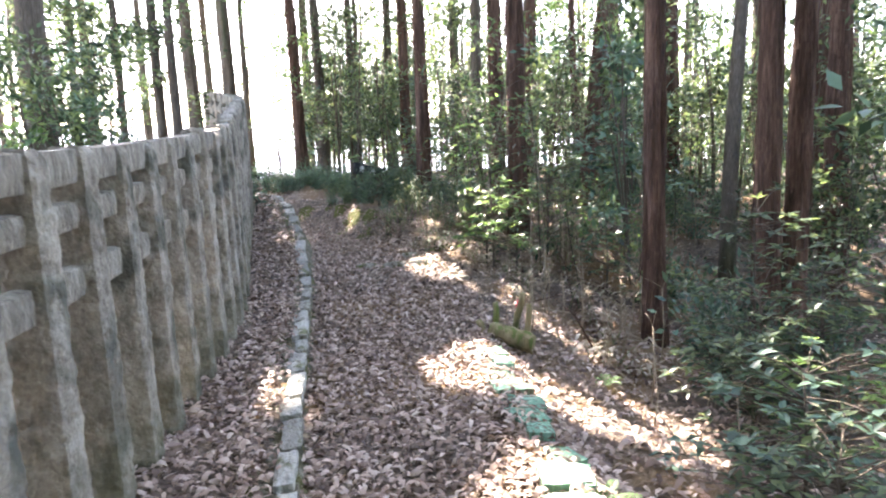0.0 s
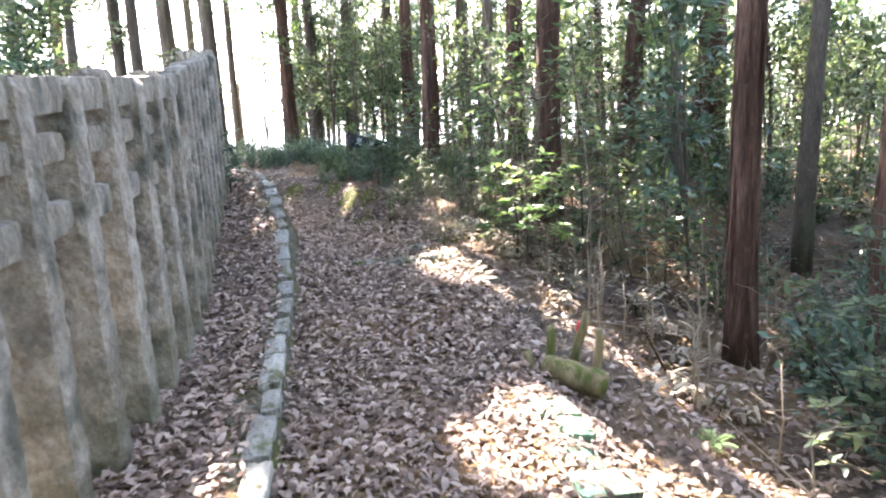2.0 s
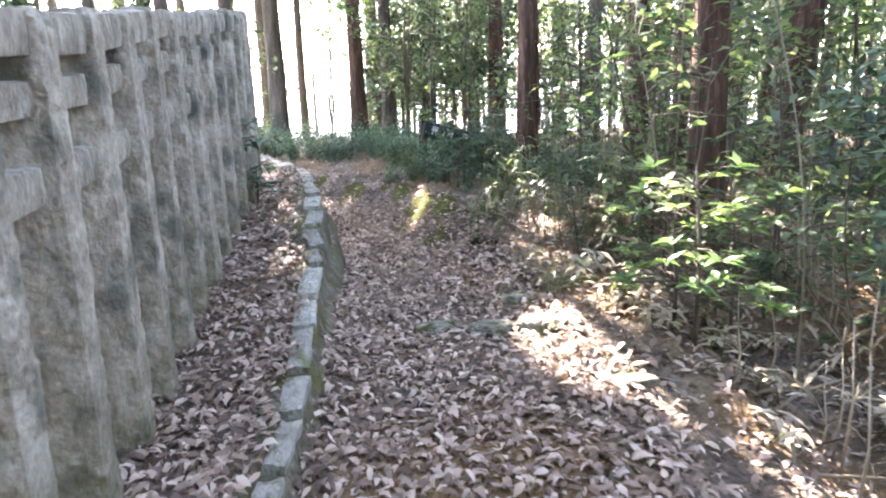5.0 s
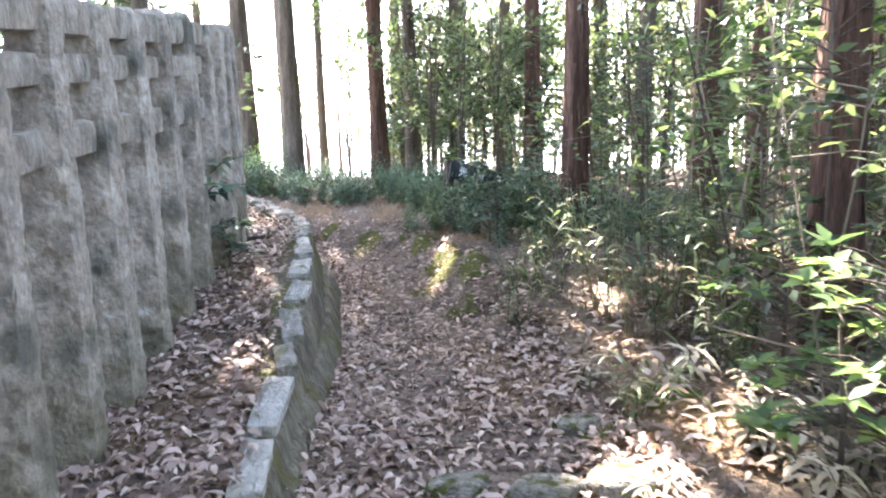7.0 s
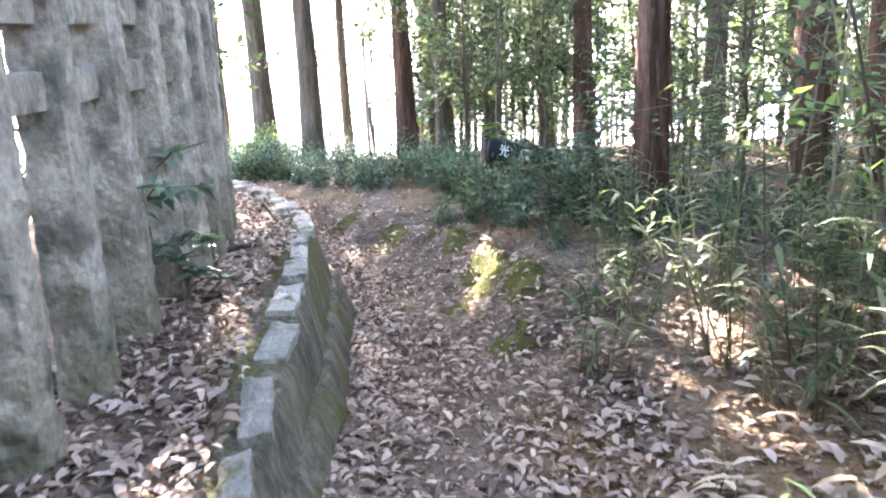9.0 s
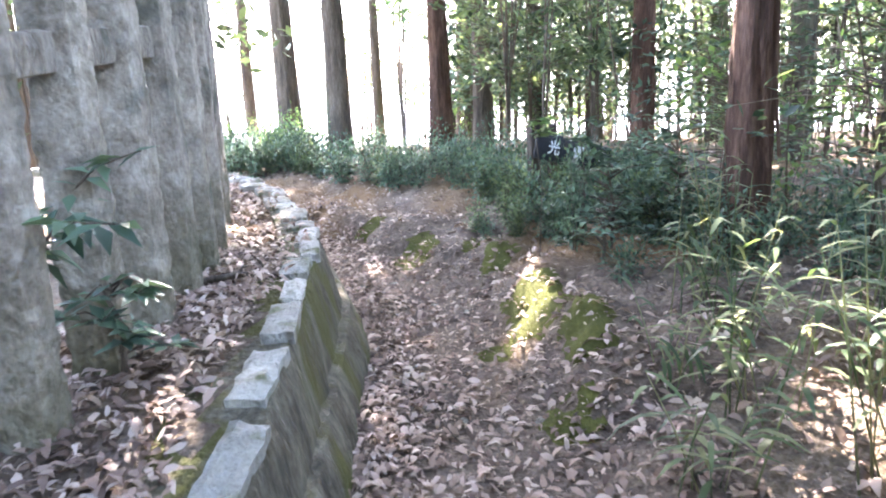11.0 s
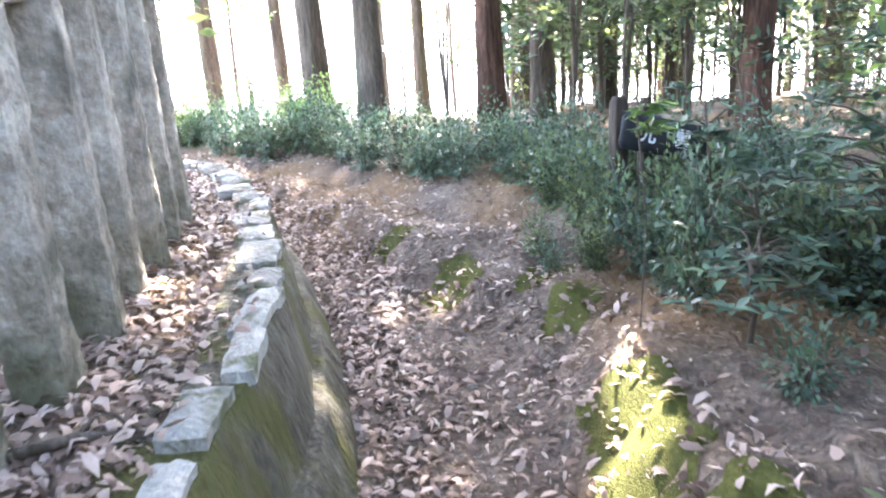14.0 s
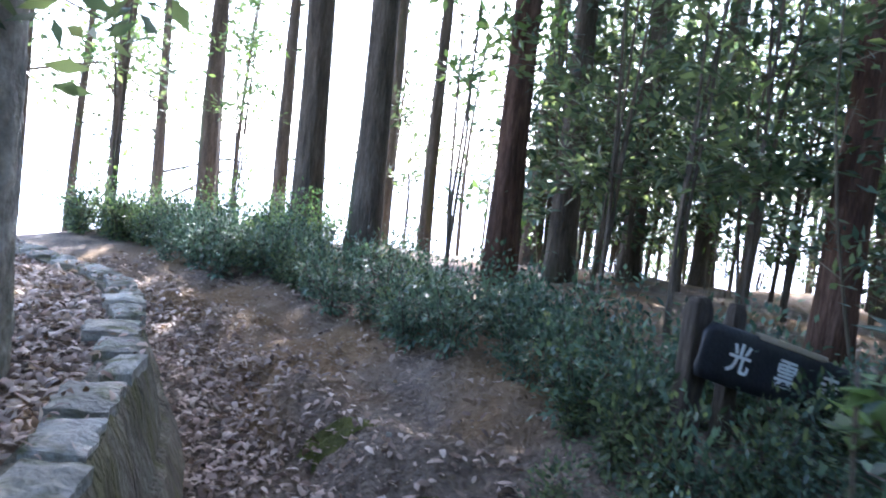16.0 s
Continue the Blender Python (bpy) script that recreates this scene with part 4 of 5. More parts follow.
for _ in range(16):
    SHRUB_PLACES.append((rp.uniform(10, 19), rp.uniform(3, 23), rp.uniform(2.6, 4.0), rp.choice((0, 3, 3))))
SHRUB_PLACES += [(-1.08, 13.75, 0.55, 3)]
m = pose(-1.4, 13.2, gz(-1.4, 13.2), 0, 0, 70)       # a narrow one in front of the signboard
copy_thing(shrubs[2], m).matrix_basis = m @ Matrix.Diagonal((0.42, 0.42, 1.45 - gz(-1.4, 13.2), 1))
used = set()
for x, y, k, kind in SHRUB_PLACES + LOW_SHRUBS:
    if (x, y, k, kind) in LOW_SHRUBS and (abs(x + 1.5) < 0.5 and 14.35 < y < 14.75 or along(x, y)[1][0] < 1.45):
        continue
    if x < -3.3 and y < 12 and along(x, y)[1][0] > -2.1:
        continue
    if -2.0 < x < -1.15 and 11.5 < y < 15.0 and (x, y, k, kind) not in LOW_SHRUBS:
        continue
    m = pose(x, y, gz(x, y), 0, rp.uniform(-6, 6), rp.uniform(0, 360))
    o = copy_thing(shrubs[kind], m) if kind in used else shrubs[kind]
    used.add(kind)
    o.matrix_basis = m @ Matrix.Diagonal((k, k, k, 1))


for x, y, k in ((-1.98, 14.35, 0.5), (-1.78, 14.25, 0.55), (-1.6, 14.4, 0.5), (-1.42, 14.6, 0.55), (-1.25, 14.75, 0.5), (-2.15, 14.6, 0.5), (-1.95, 13.95, 0.38), (-1.6, 13.9, 0.45), (-1.2, 14.3, 0.55), (-1.0, 14.6, 0.6)):
    m = pose(x, y, gz(x, y), 0, 0, 700 * k)          # low growth round the foot of the signboard
    copy_thing(shrubs[(0, 1, 3)[int(k * 100) % 3]], m).matrix_basis = m @ Matrix.Diagonal((k, k, k * (1.2 if x < -1.55 else 0.6), 1))


# ---- leaf litter ----
def litter(name, n, s_range, d_range, keep, size=(0.045, 0.09), lift=0.0, label="dry brown fallen leaves lying thick on the path"):
    s_ = RNG.uniform(*s_range, n)
    d_ = RNG.uniform(*d_range, n)
    xy = place(s_, d_)
    ok = keep(s_ - S0, d_, xy)
    s_, d_, xy = s_[ok], d_[ok], xy[ok]
    n = len(xy)
    z = ground_z(xy[:, 0], xy[:, 1]) + RNG.uniform(0.002, 0.022, n) + lift
    D = randdir(n, 0.22)
    U = np.array([0, 0, 1.0]) + RNG.normal(size=(n, 3)) * 0.38
    L = RNG.uniform(*size, n)
    ob = new(name, card_leaves(np.column_stack([xy, z]) - D * L[:, None] * 0.5, D, U, L, L * RNG.uniform(0.26, 0.46, n), name, M_LITTER, size[1] > 0.05))
    return tagged(ob, label, "fallen leaves", kind="stuff")


def path_keep(s_, d_, xy):
    w = np.interp(s_ + S0, LINE_S, LINE[:, 4])
    cover = np.interp(s_, [-3, 6, 8, 9.5, 12, 20], [1, 1, 0.88, 0.45, 0.18, 0.08])
    edge = np.exp(-((d_ - 0.42) / 0.32)**2)
    far = np.exp(-((d_ - w) / 0.25)**2) * 0.3
    patch = 0.5 + 0.9 * lumps(xy[:, 0], xy[:, 1], 0.5, 2)
    return RNG.random(len(d_)) < np.clip(cover * (0.72 + 0.5 * patch) + (1 - cover) * edge * 0.95 + far * 0.6, 0, 1)


litter("path_leaf_litter", 42000, (S0 - 0.5, S0 + 19), (0.04, 1.75), path_keep)
litter("strip_leaf_litter", 17000, (S0 - 0.5, S0 + 19), (-0.85, -0.1), lambda s_, d_, xy: (RNG.random(len(d_)) < 0.95) & (d_ < -0.1 - 0.13 * np.clip((s_ - 11.5) / 1.5, 0, 1)), label="dry fallen leaves heaped between fence and low wall")


litter("wall_leaf_litter", 4600, (S0 + 1, S0 + 19), (-0.22, -0.02), lambda s_, d_, xy: RNG.random(len(d_)) < (0.25 + 0.5 * np.clip(-d_ / 0.2, 0, 1)) * np.interp(s_, [11, 13], [1, 0.2]), (0.04, 0.08), 0.056, "dry fallen leaves lying on the coping stones")


def slope_keep(s_, d_, xy):
    rise = np.interp(s_, [7, 9, 11.0, 12.5, 20], [1, 0.9, 0.5, 0.12, 0.06])
    return RNG.random(len(d_)) < rise * np.clip(1.25 - (d_ - 1.6) * 0.11, 0.25, 1) * (0.75 + 0.6 * lumps(xy[:, 0], xy[:, 1], 0.6, 5))


litter("slope_leaf_litter", 42000, (S0 - 0.5, S0 + 19), (1.5, 7.5), slope_keep, (0.06, 0.11), 0.0, "dry fallen leaves scattered over the wooded slope")


def debris_keep(s_, d_, xy):
    return RNG.random(len(d_)) < np.interp(s_, [0, 7, 10], [0.25, 0.6, 1.0])


litter("forest_debris", 26000, (S0 + 1, S0 + 18), (0.08, 3.2), debris_keep, (0.012, 0.036), 0.0, "crumbs of dead leaves and twigs strewn over bare soil")

# ---- moss ----
def moss(x, y, rx, ry, rz, seed):
    """A cushion of moss that follows the ground, with short shoots."""
    ob = empty("moss_cushion", x, y, 0)
    tagged(ob, "cushion of yellow-green moss on the earth bank", "moss", group="moss cushions")
    b = Build()
    rings, sides = 9, 26
    rng = random.Random(seed)
    pts = [(0, 0, 1.0)]
    for i in range(1, rings):
        for k in range(sides):
            a = 6.2832 * k / sides
            f = i / (rings - 1) * (1 + 0.35 * noise.noise((math.cos(a) * 1.5 + seed, math.sin(a) * 1.5, 0)))
            u, v = rx * f * math.cos(a), ry * f * math.sin(a)
            c, s__ = math.cos(radians(rz)), math.sin(radians(rz))
            pts.append((u * c - v * s__, u * s__ + v * c, 1 - (i / (rings - 1))**3))
    P = np.array(pts)
    z = ground_z(P[:, 0] + x, P[:, 1] + y) + P[:, 2] * 0.02 - 0.006
    z += np.array([0.012 * noise.noise((p[0] * 18, p[1] * 18, seed)) for p in pts])
    b.v = [(p[0], p[1], h) for p, h in zip(pts, z)]
    for k in range(sides):
        b.f.append((0, 1 + k, 1 + (k + 1) % sides))
    for i in range(rings - 2):
        for k in range(sides):
            k2 = (k + 1) % sides
            b.f.append((1 + i * sides + k, 1 + (i + 1) * sides + k, 1 + (i + 1) * sides + k2, 1 + i * sides + k2))
    for _ in range(420):
        j = rng.randrange(len(pts))
        b.blade((pts[j][0] + rng.uniform(-0.03, 0.03), pts[j][1] + rng.uniform(-0.03, 0.03), z[j] - 0.004), (rng.uniform(-0.6, 0.6), rng.uniform(-0.6, 0.6), 1), rng.uniform(0.012, 0.03), 0.005, 0.1, 1)
    part("cushion", b.mesh("cushion", M_MOSS), ob)


for i, (x, y, rx, ry, rz) in enumerate([(-1.6, 12.42, 0.24, 0.38, 20), (-1.78, 12.15, 0.14, 0.16, 0), (-1.25, 11.75, 0.2, 0.28, 10), (-2.85, 14.0, 0.2, 0.26, 40), (-2.2, 13.95, 0.2, 0.2, 30), (-3.5, 14.68, 0.24, 0.15, 35), (-1.3, 11.2, 0.16, 0.2, 0),
                                        (-0.42, 9.0, 0.22, 0.12, 0), (0.0, 9.35, 0.2, 0.14, 20), (-2.0, 13.5, 0.14, 0.2, 0)]):
    moss(x, y, rx, ry, rz, i + 1)


# ---- stones ----
def stone(seed, name="stone", mat=None, detail=3):
    b = bmesh.new()
    bmesh.ops.create_icosphere(b, subdivisions=detail, radius=1)
    for v in b.verts:
        c = v.co.copy()
        v.co *= 1 + 0.3 * noise.noise(c * 0.9 + Vector((seed * 5, 0, 0))) + 0.08 * noise.noise(c * 4 + Vector((0, seed, 0)))
        v.co.z = min(v.co.z, 0.55 + 0.08 * noise.noise(c * 2)) if v.co.z > 0 else v.co.z
    me = bpy.data.meshes.new(name)
    b.to_mesh(me)
    b.free()
    me.materials.append(mat or M_STONE)
    me.polygons.foreach_set("use_smooth", np.ones(len(me.polygons), bool))
    return me


M_ROCK = material("mossy_rock", [(0.35, (0.13, 0.12, 0.09)), (0.5, (0.31, 0.29, 0.23)), (0.66, (0.48, 0.45, 0.38))], scale=2.2, bump=1.0, bump_scale=8, distance=0.15, spots=((0.12, 0.13, 0.035), 1.6, 0.5, 0.62))
STONE_SHAPES = [stone(i, "stone", M_ROCK) for i in range(4)]
PEBBLE_SHAPES = [stone(i + 9, "pebble", None, 2) for i in range(3)]
for i, (x, y, a, b_, c, rz) in enumerate([(-0.3, 8.46, 0.16, 0.12, 0.11, 10), (-0.62, 8.4, 0.16, 0.09, 0.09, 5), (-0.97, 8.42, 0.14, 0.08, 0.07, 20), (0.12, 7.75, 0.18, 0.08, 0.05, 10), (-0.45, 9.0, 0.12, 0.09, 0.06, 40)]):
    o = new("step_stone", STONE_SHAPES[i % 4])
    tagged(o, "flat mossy stone set across the path as a step", "stone", group="step stones in the path")
    o.matrix_basis = pose(x, y, gz(x, y) + 0.01, 0, 0, rz) @ Matrix.Diagonal((a, b_, c, 1))
rq = random.Random(21)
for i in range(40):
    s_ = S0 + rq.uniform(8.5, 15)
    x, y = place(s_, rq.uniform(0.3, 1.2))
    k = rq.uniform(0.008, 0.024)
    o = new("pebble", PEBBLE_SHAPES[i % 3])
    tagged(o, "small pale pebble lying on the bare path", "pebble", group="pebbles on the path")
    o.matrix_basis = pose(x, y, gz(x, y) + 0.003, 0, 0, rq.uniform(0, 360)) @ Matrix.Diagonal((k * 1.4, k, k * 0.8, 1))

# ---- the green edging beside the path ----
edging = empty("path_edging")
tagged(edging, "concrete edging strip covered in green algae beside the path", "edging", kind="structure")
EDGE_SLABS = [slab(20 + i, 1.0, 1.0, 0.09) for i in range(3)]
for me in EDGE_SLABS:
    me.materials[0] = M_ALGAE
for i in range(11):
    y = 5.3 - 0.27 * i
    x = float(np.interp(y, [2.4, 3.0, 3.6, 4.2, 4.8, 5.35], [0.64, 0.58, 0.54, 0.46, 0.42, 0.36])) + 0.03 * math.sin(i * 2)
    z = max(gz(x - 0.12, y), gz(x, y) + 0.02, gz(x - 0.05, y + 0.1)) + 0.012 + 0.016 * math.sin(i * 2.4)
    part("slab", EDGE_SLABS[i % 3], edging, pose(x, y, z, 3 * math.sin(i * 7), 5, 8 + 14 * math.sin(i * 3)) @ Matrix.Diagonal((0.23 + 0.07 * math.sin(i * 5), 0.24 + 0.05 * math.sin(i * 4), 1, 1)))


# ---- the wooden barrier ----
def block(name, sx, sy, sz, mat, seed=0, rough=0.06, seg=4):
    """A sawn or split piece of wood standing on its base, with worn edges."""
    b = bmesh.new()
    bmesh.ops.create_cube(b, size=1)
    bmesh.ops.subdivide_edges(b, edges=b.edges[:], cuts=seg, use_grid_fill=True)
    for v in b.verts:
        c = v.co * 2
        q = Vector((c.x, c.y, c.z))
        k = sum(abs(a) > 0.99 for a in q)
        f = 1 - 0.05 * max(0, k - 1)
        nn = noise.noise(q * 1.7 + Vector((seed * 3, 0, seed)))
        v.co = Vector((q.x * sx / 2 * f * (1 + rough * nn), q.y * sy / 2 * f * (1 + rough * nn), (q.z * f + 1) * sz / 2))
    me = bpy.data.meshes.new(name)
    b.to_mesh(me)
    b.free()
    me.materials.append(mat)
    me.polygons.foreach_set("use_smooth", np.ones(len(me.polygons), bool))
    return me


def round_post(h, r, seed):
    b = Build()
    b.tube([(0.01 * math.sin(i), 0, -0.15 + (h + 0.15) * i / 9) for i in range(10)], [r * (1 - 0.015 * i) for i in range(9)] + [r * 0.72], 12, 0.15, seed)
    return b.mesh("post", M_WOOD)


barrier = empty("wooden_barrier", 0.58, 5.87, gz(0.55, 5.85), -24)
barrier.scale = (0.9, 0.9, 0.9)
tagged(barrier, "short mossy wooden barrier of a log and stub posts", "barrier")
log = Build()
log.tube([(0.23 - 0.46 * i / 9, 0, 0) for i in range(10)], [0.078] + [0.094 + 0.004 * math.sin(i * 2) for i in range(8)] + [0.08], 16, 0.14, 4)
part("log", log.mesh("log", M_WOOD), barrier, pose(0.02, -0.05, 0.1, 0, 12, 0) @ Matrix.Diagonal((1, 0.75, 1.05, 1)))
part("post", round_post(0.42, 0.035, 1), barrier, pose(-0.16, 0.03, 0, 0, -2, 0))
part("post", round_post(0.42, 0.034, 2), barrier, pose(0.16, 0.05, 0, 0, 1, 0))
part("post", round_post(0.5, 0.036, 3), barrier, pose(-0.08, 0.34, -0.02, 4, 12, 0))
part("post", round_post(0.26, 0.04, 4), barrier, pose(-0.24, -0.03, 0, 0, -22, 0))
tape = Build()
tape.tube([(0, 0, 0), (0, 0, 0.03), (0, 0, 0.07)], [0.041, 0.042, 0.04], 12, 0.05)
part("tape", tape.mesh("tape", M_RED), barrier, pose(-0.02, 0.345, 0.3, 4, 12, 0))


# ---- the signboard ----
sign = empty("signboard", -1.8, 14.62, 0.7, 0)
tagged(sign, "weathered black wooden signboard with white characters, leaning in the undergrowth", "sign")
board_m = pose(-0.03, -0.02, 0.44, 0, 13, 42)
part("board", block("board", 0.92, 0.04, 0.25, M_BLACK, 5, 0.03), sign, board_m @ pose(0.42, 0, 0))
part("edge", block("edge", 0.46, 0.046, 0.03, M_DRY, 6, 0.1), sign, board_m @ pose(0.46, 0, 0.236))
part("post", block("post", 0.1, 0.09, 1.0, M_OLD, 7), sign, board_m @ pose(-0.02, 0.06, 0.2, 0, -13, 0) @ pose(0, 0.02, -0.87))
part("post", block("post", 0.07, 0.07, 1.0, M_OLD, 8), sign, board_m @ pose(0.2, 0.06, 0.2, 0, -13, 0) @ pose(0, 0.02, -0.84))
for i, ch in enumerate("光雲寺"):
    fc = bpy.data.curves.new("character", "FONT")
    fc.body, fc.size, fc.extrude, fc.align_x, fc.align_y, fc.offset = ch, 0.135, 0.002, "CENTER", "CENTER", 0.0022
    tmp = bpy.data.objects.new("character", fc)
    scene.collection.objects.link(tmp)
    me = bpy.data.meshes.new_from_object(tmp)
    bpy.data.objects.remove(tmp)
    me.materials.clear()
    me.materials.append(M_WHITE)
    part("character", me, sign, board_m @ pose(0.16 + 0.29 * i, -0.024, 0.12, 90, 0, 0))


# ---- plants near the path ----
def bamboo_grass(seed, h=0.7, stems=9, mat=None, length=0.2):
    ob = empty("bamboo_grass")
    tagged(ob, "clump of dwarf bamboo grass with long narrow leaves", "grass", group="dwarf bamboo clumps")
    b, c, rng = Build(), Build(), random.Random(seed)
    for _ in range(stems):
        a, ln = rng.uniform(0, 6.28), rng.uniform(0.05, 0.3)
        x, y = rng.uniform(-0.12, 0.12), rng.uniform(-0.12, 0.12)
        e = Vector((x + math.cos(a) * ln, y + math.sin(a) * ln, h * rng.uniform(0.5, 1)))
        p = Vector((x, y, -0.05))
        b.tube([p, p.lerp(e, 0.5) + Vector((0, 0, 0.04)), e], [0.004, 0.0035, 0.002], 4)
        for j in range(6):
            q = p.lerp(e, 0.45 + 0.55 * j / 5)
            a2 = rng.uniform(0, 6.28)
            c.blade(q, (math.cos(a2), math.sin(a2), rng.uniform(0.1, 0.7)), length * rng.uniform(0.7, 1.25), 0.026 * rng.uniform(0.7, 1.2), rng.uniform(0.3, 0.8))
    part("stems", b.mesh("stems", M_SASA), ob)
    part("leaves", c.mesh("leaves", mat or M_SASA), ob)
    return ob


sasas = [bamboo_grass(1), bamboo_grass(2, 0.45, 7), bamboo_grass(3, 1.0, 10), bamboo_grass(4, 0.24, 4, M_DRY, 0.13)]
SASA = [(-0.75, 10.6, 1, 1.0), (-0.35, 9.5, 3, 1.0), (-0.15, 9.15, 1, 0.8), (-0.55, 11.0, 0, 1.1), (-0.2, 10.7, 2, 1.0), (0.2, 10.5, 0, 1.1), (-0.1, 11.3, 2, 1.1), (0.3, 11.0, 2, 1.0), (-0.6, 11.6, 0, 1.0), (0.0, 10.2, 0, 0.9),
        (-0.75, 12.0, 0, 0.9), (0.45, 10.0, 0, 1.0), (0.2, 9.7, 3, 1.2), (-0.5, 12.4, 2, 0.9), (0.6, 10.8, 2, 1.1), (-0.9, 11.3, 1, 0.8), (0.15, 7.9, 3, 0.9), (0.5, 8.6, 3, 1.0), (0.8, 7.6, 3, 1.1), (-0.12, 8.5, 3, 0.8)]
for _ in range(34):
    SASA.append((rp.uniform(0.2, 3.0), rp.uniform(8.8, 13.5), rp.choice((0, 2, 0, 3)), rp.uniform(0.6, 1.0)))
for _ in range(14):
    SASA.append((rp.uniform(0.3, 1.5), rp.uniform(7.6, 9.8), 3, rp.uniform(0.8, 1.3)))
for _ in range(16):
    SASA.append((rp.uniform(1.0, 2.2), rp.uniform(5.5, 9.0), 3, rp.uniform(0.8, 1.4)))
used = set()
for x, y, kind, k in SASA:
    m = pose(x, y, gz(x, y), rp.uniform(-8, 8), rp.uniform(-8, 8), rp.uniform(0, 360))
    o = copy_thing(sasas[kind], m) if kind in used else sasas[kind]
    used.add(kind)
    o.matrix_basis = m @ Matrix.Diagonal((k, k, k, 1))


def leafy_branch_plant(x, y, h, seed, whorls, mat, size=0.12, reach=0.55, stem=1.0, low=0.2, label="young broadleaf shrub with large bright green leaves"):
    """A shrub near the path whose leaves sit in whorls at the ends of its twigs."""
    ob = empty("broadleaf_shrub", x, y, gz(x, y))
    tagged(ob, label, "shrub", group="broadleaf shrubs by the path")
    b, c, rng = Build(), Build(), random.Random(seed)
    b.tube([(0, 0, -0.1), (0.02, 0.03, h * 0.5), (-0.03, 0, h)], [0.014 * stem, 0.011 * stem, 0.005], 6)
    for i in range(whorls):
        t = rng.uniform(low, 1.0)
        a = rng.uniform(0, 6.28)
        p = Vector((0, 0.02, h * t))
        ln = reach * rng.uniform(0.4, 1.1) * (1.2 - 0.5 * t)
        e = p + Vector((math.cos(a) * ln, math.sin(a) * ln, ln * rng.uniform(-0.05, 0.45)))
        b.tube([p, p.lerp(e, 0.5) + Vector((0, 0, 0.03)), e], [0.006, 0.004, 0.003], 5)
        for j in range(rng.randint(6, 9)):
            a2 = 6.28 * j / 7 + rng.uniform(-0.3, 0.3)
            d = Vector((math.cos(a2), math.sin(a2), rng.uniform(-0.25, 0.45))) + (e - p).normalized() * 0.5
            q = p.lerp(e, rng.uniform(0.8, 1.0))
            c.leaf(q, d, (rng.uniform(-0.3, 0.3), rng.uniform(-0.3, 0.3), 1), size * rng.uniform(0.7, 1.2), size * rng.uniform(0.38, 0.52), rng.uniform(0.1, 0.6))
    part("stems", b.mesh("stems", M_BARK_GREY), ob)
    part("leaves", c.mesh("leaves", mat), ob)
    return ob


leafy_branch_plant(0.62, 8.35, 1.1, 1, 26, M_LEAF_LIGHT)
leafy_branch_plant(0.95, 8.75, 1.15, 2, 24, M_LEAF)
leafy_branch_plant(0.55, 8.6, 0.7, 3, 18, M_LEAF_LIGHT)
leafy_branch_plant(0.75, 10.4, 1.6, 4, 34, M_LEAF, 0.12, 0.7)
leafy_branch_plant(1.0, 10.05, 2.4, 41, 18, M_LEAF_LIGHT, 0.13, 0.8, stem=0.7, low=0.6)
leafy_branch_plant(1.5, 9.6, 1.5, 5, 36, M_LEAF, 0.12, 0.7)
leafy_branch_plant(0.75, 9.9, 0.8, 6, 26, M_LEAF_LIGHT, 0.11, 0.45)
leafy_branch_plant(2.5, 5.2, 1.1, 7, 46, M_LEAF, 0.11, 0.7)
leafy_branch_plant(2.0, 3.6, 1.0, 8, 46, M_LEAF_BLUE, 0.11, 0.7)
leafy_branch_plant(2.9, 6.2, 1.8, 9, 60, M_LEAF, 0.12, 0.9)
leafy_branch_plant(2.6, 4.3, 0.9, 10, 40, M_LEAF_LIGHT, 0.1, 0.6)
leafy_branch_plant(-1.15, 13.3, 0.6, 11, 26, M_LEAF_BLUE, 0.1, 0.45)
leafy_branch_plant(-0.7, 13.2, 0.8, 13, 40, M_LEAF_BLUE, 0.1, 0.5)
leafy_branch_plant(-1.2, 12.9, 0.4, 14, 20, M_LEAF_BLUE, 0.09, 0.35)
leafy_branch_plant(-1.63, 12.95, 0.95, 19, 5, M_LEAF_LIGHT, 0.1, 0.08, stem=0.22, low=0.85)
leafy_branch_plant(-1.36, 13.4, 0.95, 31, 16, M_LEAF_BLUE, 0.1, 0.2, stem=0.5, low=0.5)
leafy_branch_plant(-2.8, 10.2, 0.35, 15, 12, M_LEAF_BLUE, 0.1, 0.2)
leafy_branch_plant(-0.3, 13.9, 1.7, 17, 60, M_LEAF_BLUE, 0.085, 0.7)
leafy_branch_plant(0.3, 12.6, 2.0, 18, 70, M_LEAF_BLUE, 0.085, 0.8)
leafy_branch_plant(2.3, 4.9, 0.8, 20, 60, M_LEAF, 0.1, 0.6)
leafy_branch_plant(1.9, 3.1, 0.7, 21, 60, M_LEAF, 0.1, 0.6)
leafy_branch_plant(3.1, 5.4, 1.3, 22, 80, M_LEAF, 0.11, 0.8)
leafy_branch_plant(2.2, 9.0, 1.0, 24, 30, M_LEAF, 0.11, 0.6)


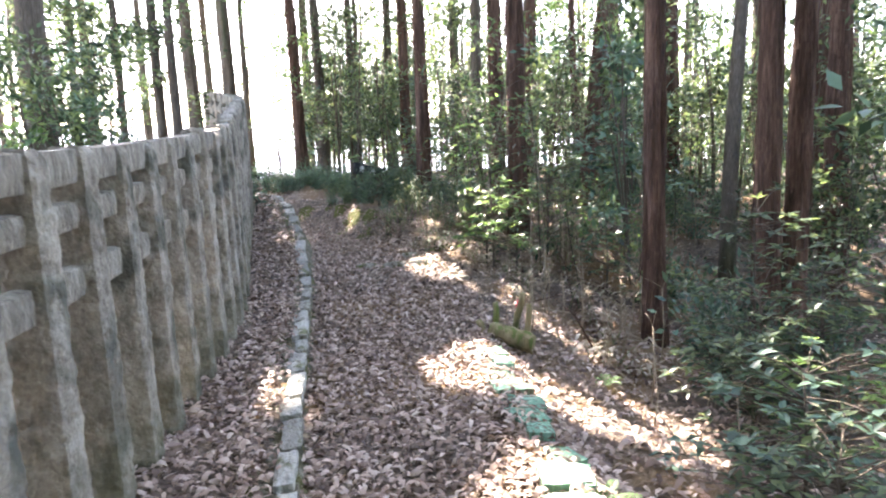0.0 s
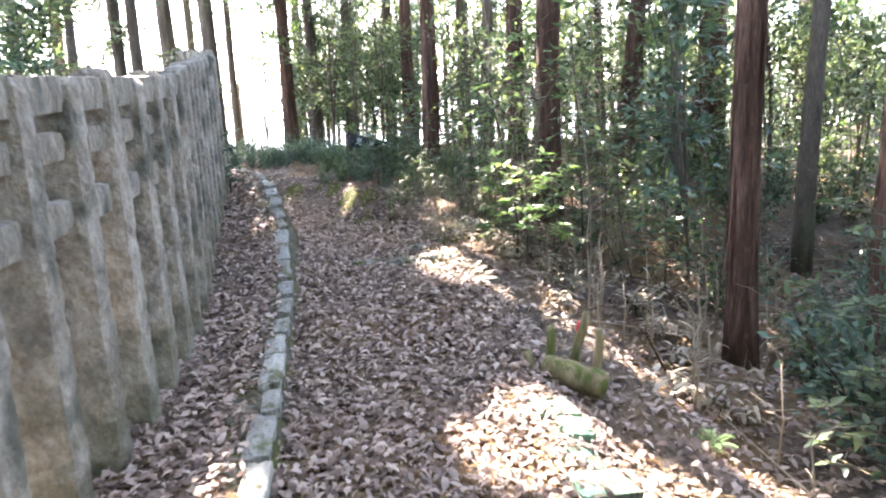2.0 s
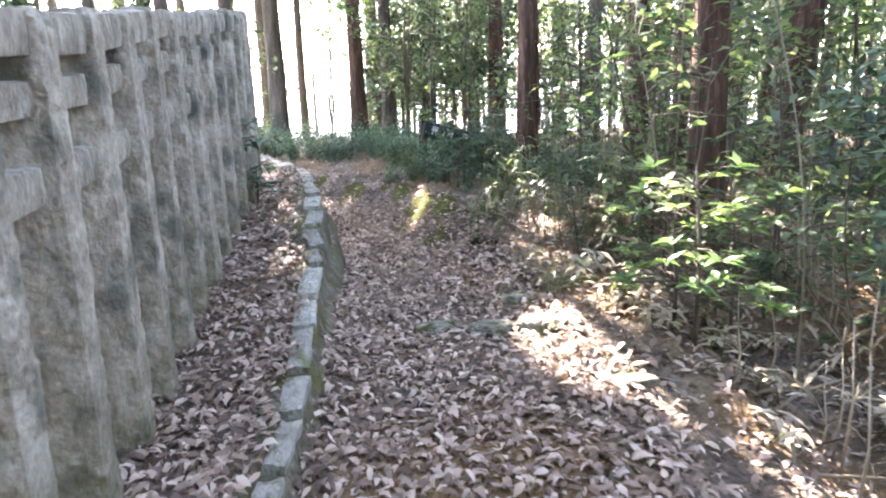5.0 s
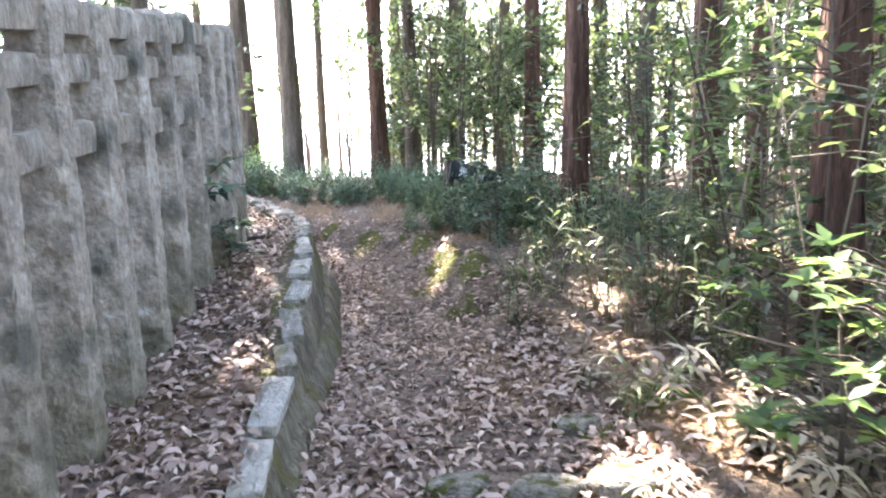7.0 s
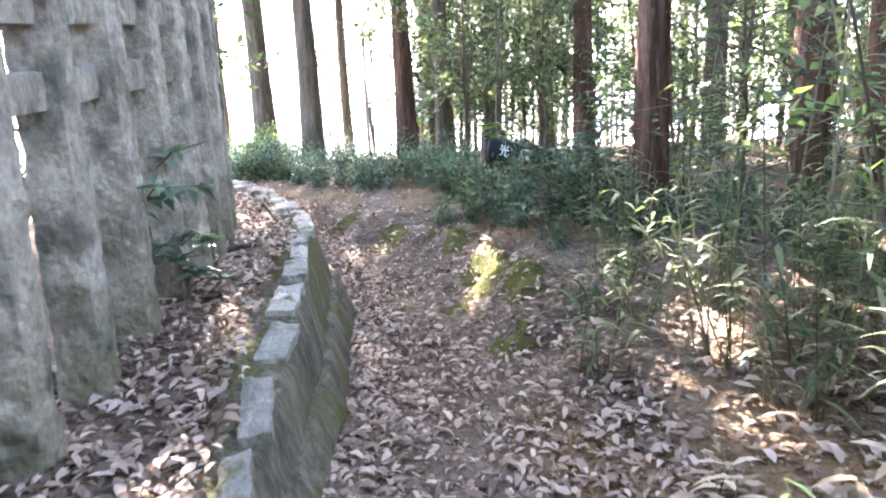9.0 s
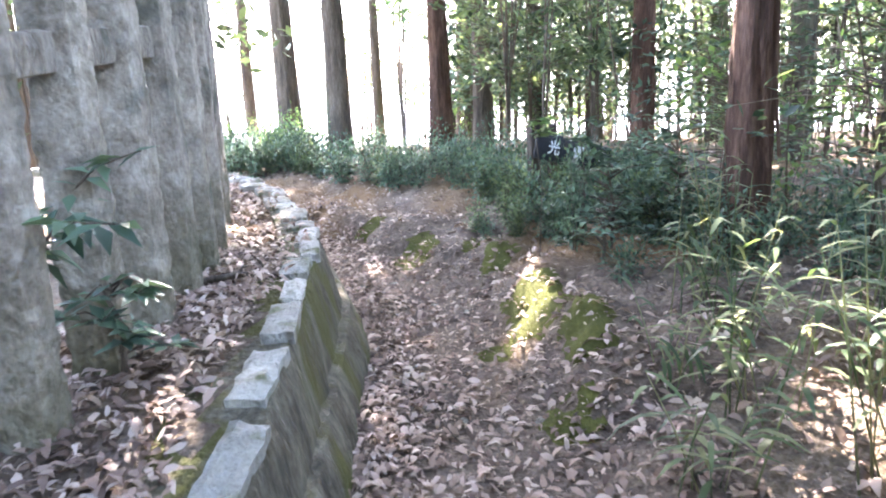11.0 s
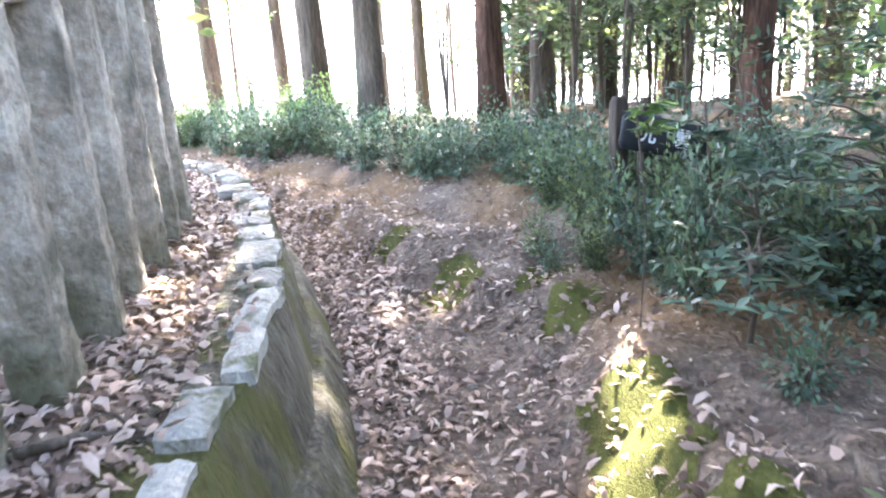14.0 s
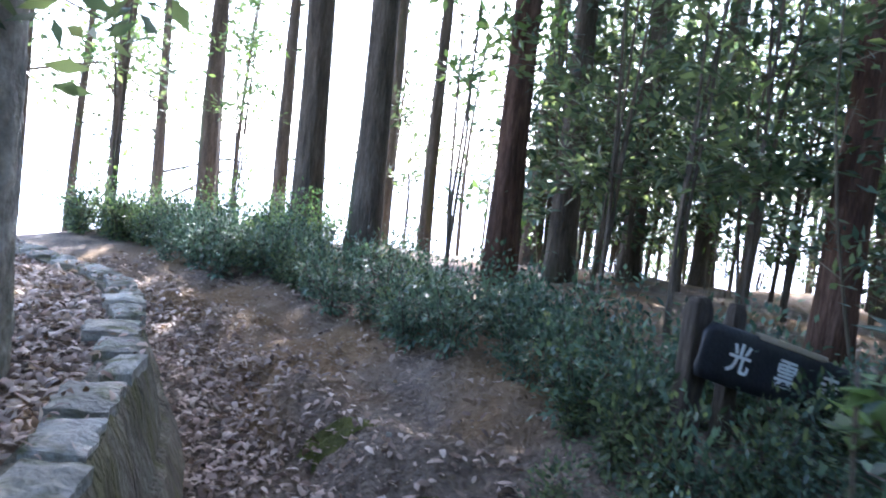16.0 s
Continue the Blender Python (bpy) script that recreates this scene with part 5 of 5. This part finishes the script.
# ---- twigs and fallen branches ----
def branch(name, pts, r, mat, label, twigs=0, seed=0):
    b, rng = Build(), random.Random(seed)
    b.tube(pts, [r * (1 - 0.6 * i / (len(pts) - 1)) for i in range(len(pts))], 7, 0.15, seed)
    for _ in range(twigs):
        i = rng.randrange(1, len(pts))
        p = Vector(pts[i])
        e = p + Vector((rng.uniform(-1, 1), rng.uniform(-1, 1), rng.uniform(0.1, 1))).normalized() * rng.uniform(0.08, 0.25)
        b.tube([p, p.lerp(e, 0.5) + Vector((0, 0, 0.02)), e], [r * 0.4, r * 0.3, r * 0.15], 4)
    ob = new(name, b.mesh(name, mat))
    return tagged(ob, label, "branch")


z = gz(-3.0, 11.4)
branch("fallen_branch", [(-3.12, 11.2, z + 0.03), (-2.98, 11.3, z + 0.05), (-2.85, 11.38, z + 0.03), (-2.72, 11.45, z + 0.015)], 0.02, M_BARK_GREY, "short fallen branch lying on leaves by the fence", 2, 1)
def leafy_twig(pts, seed, leaves=16, size=0.12):
    """A thin branch that grows out between the posts, with dark leaves."""
    ob = empty("leafy_branch", *pts[0])
    tagged(ob, "thin leafy branch growing out between the fence posts", "branch")
    b, c, rng = Build(), Build(), random.Random(seed)
    q = [Vector(p) - Vector(pts[0]) for p in pts]
    b.tube(q, [0.009 - 0.002 * i for i in range(len(q))], 5)
    for i in range(leaves):
        f = rng.uniform(0.35, 1.0) * (len(q) - 1) * 0.999
        p = q[int(f)].lerp(q[int(f) + 1], f % 1)
        c.leaf(p, (rng.uniform(-1, 1), rng.uniform(-1, 1), rng.uniform(-0.5, 0.3)), (rng.uniform(-0.4, 0.4), rng.uniform(-0.4, 0.4), 1), size * rng.uniform(0.7, 1.2), size * rng.uniform(0.32, 0.45), rng.uniform(0.1, 0.6))
    part("stem", b.mesh("stem", M_BARK_GREY), ob)
    part("leaves", c.mesh("leaves", M_LEAF_BLUE), ob)


leafy_twig([(-3.3, 10.1, gz(-3.3, 10.1)), (-3.05, 10.05, 1.05), (-2.75, 9.98, 1.3), (-2.42, 9.85, 1.32)], 3, 32, 0.14)
leafy_twig([(-3.3, 10.1, gz(-3.3, 10.1)), (-3.1, 10.2, 1.2), (-2.8, 10.22, 1.45), (-2.6, 10.2, 1.5)], 4, 14)
for i in range(64):
    x, y = rq.uniform(0.9, 4.4), rq.uniform(4.2, 11.0)
    a, ln = rq.uniform(0, 6.28), rq.uniform(0.4, 1.1)
    x2, y2 = x + math.cos(a) * ln, y + math.sin(a) * ln
    z1, z2 = gz(x, y) + 0.01, gz(x2, y2) + rq.uniform(0.05, 0.5)
    branch("dead_branch", [(x, y, z1), (x + (x2 - x) * 0.4, y + (y2 - y) * 0.4, z1 + (z2 - z1) * 0.5 + 0.04), (x2, y2, z2)], rq.uniform(0.004, 0.012), M_DRY if i % 3 else M_BARK, "dry pale dead branch leaning on the wooded slope", 4, i)
for i, (x, y, h) in enumerate([(1.55, 4.9, 0.5), (1.75, 5.6, 0.7), (1.3, 7.4, 0.55), (0.75, 8.0, 0.35), (1.95, 4.4, 0.6), (1.6, 6.6, 0.6)] + [(rq.uniform(0.8, 3.2), rq.uniform(5.8, 10.8), rq.uniform(0.25, 0.85)) for _ in range(46)]):
    z = gz(x, y)
    ob = branch("dry_stalk", [(x, y, z - 0.03), (x + 0.03, y, z + h * 0.5), (x + 0.02, y + 0.04, z + h)], 0.008, M_DRY, "dry bare upright stalk with short side twigs", 7, i + 40)


# a fern by the edging
def fern(x, y, seed):
    ob = empty("fern", x, y, gz(x, y))
    tagged(ob, "small green fern growing beside the path edging", "fern")
    c, rng = Build(), random.Random(seed)
    for k in range(7):
        a = 6.28 * k / 7 + rng.uniform(-0.3, 0.3)
        d = Vector((math.cos(a), math.sin(a), 0.9)).normalized()
        s2 = d.cross(Vector((0, 0, 1))).normalized()
        for j in range(1, 9):
            t = j / 9
            p = d * 0.22 * t - Vector((0, 0, 0.1 * t * t))
            for q in (-1, 1):
                c.leaf(p, s2 * q + d * 0.4, (0, 0, 1), 0.06 * (1 - t * 0.7), 0.02, 0.1)
    part("fronds", c.mesh("fronds", M_LEAF_LIGHT), ob)


fern(0.72, 2.95, 1)
fern(1.35, 5.6, 2)

# ---- glowing sheet that stands in for the bright hazy distance beyond the hill ----
hz = bpy.data.materials.new("glowing_haze")
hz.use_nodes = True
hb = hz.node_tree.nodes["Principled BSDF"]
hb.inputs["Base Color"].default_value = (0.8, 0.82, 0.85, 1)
# the haze's brightness is emitted by the sheet itself, not lit by the sun
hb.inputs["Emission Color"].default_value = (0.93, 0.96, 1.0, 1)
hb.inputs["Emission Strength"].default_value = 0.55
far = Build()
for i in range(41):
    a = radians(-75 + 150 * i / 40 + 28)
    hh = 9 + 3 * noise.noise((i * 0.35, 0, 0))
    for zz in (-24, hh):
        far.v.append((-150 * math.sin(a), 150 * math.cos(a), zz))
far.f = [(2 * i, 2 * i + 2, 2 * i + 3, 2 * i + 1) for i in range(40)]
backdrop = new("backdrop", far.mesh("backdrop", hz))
tagged(backdrop, "pale glowing sheet standing in for the bright hazy distance beyond the wooded hill", "backdrop", kind="structure")
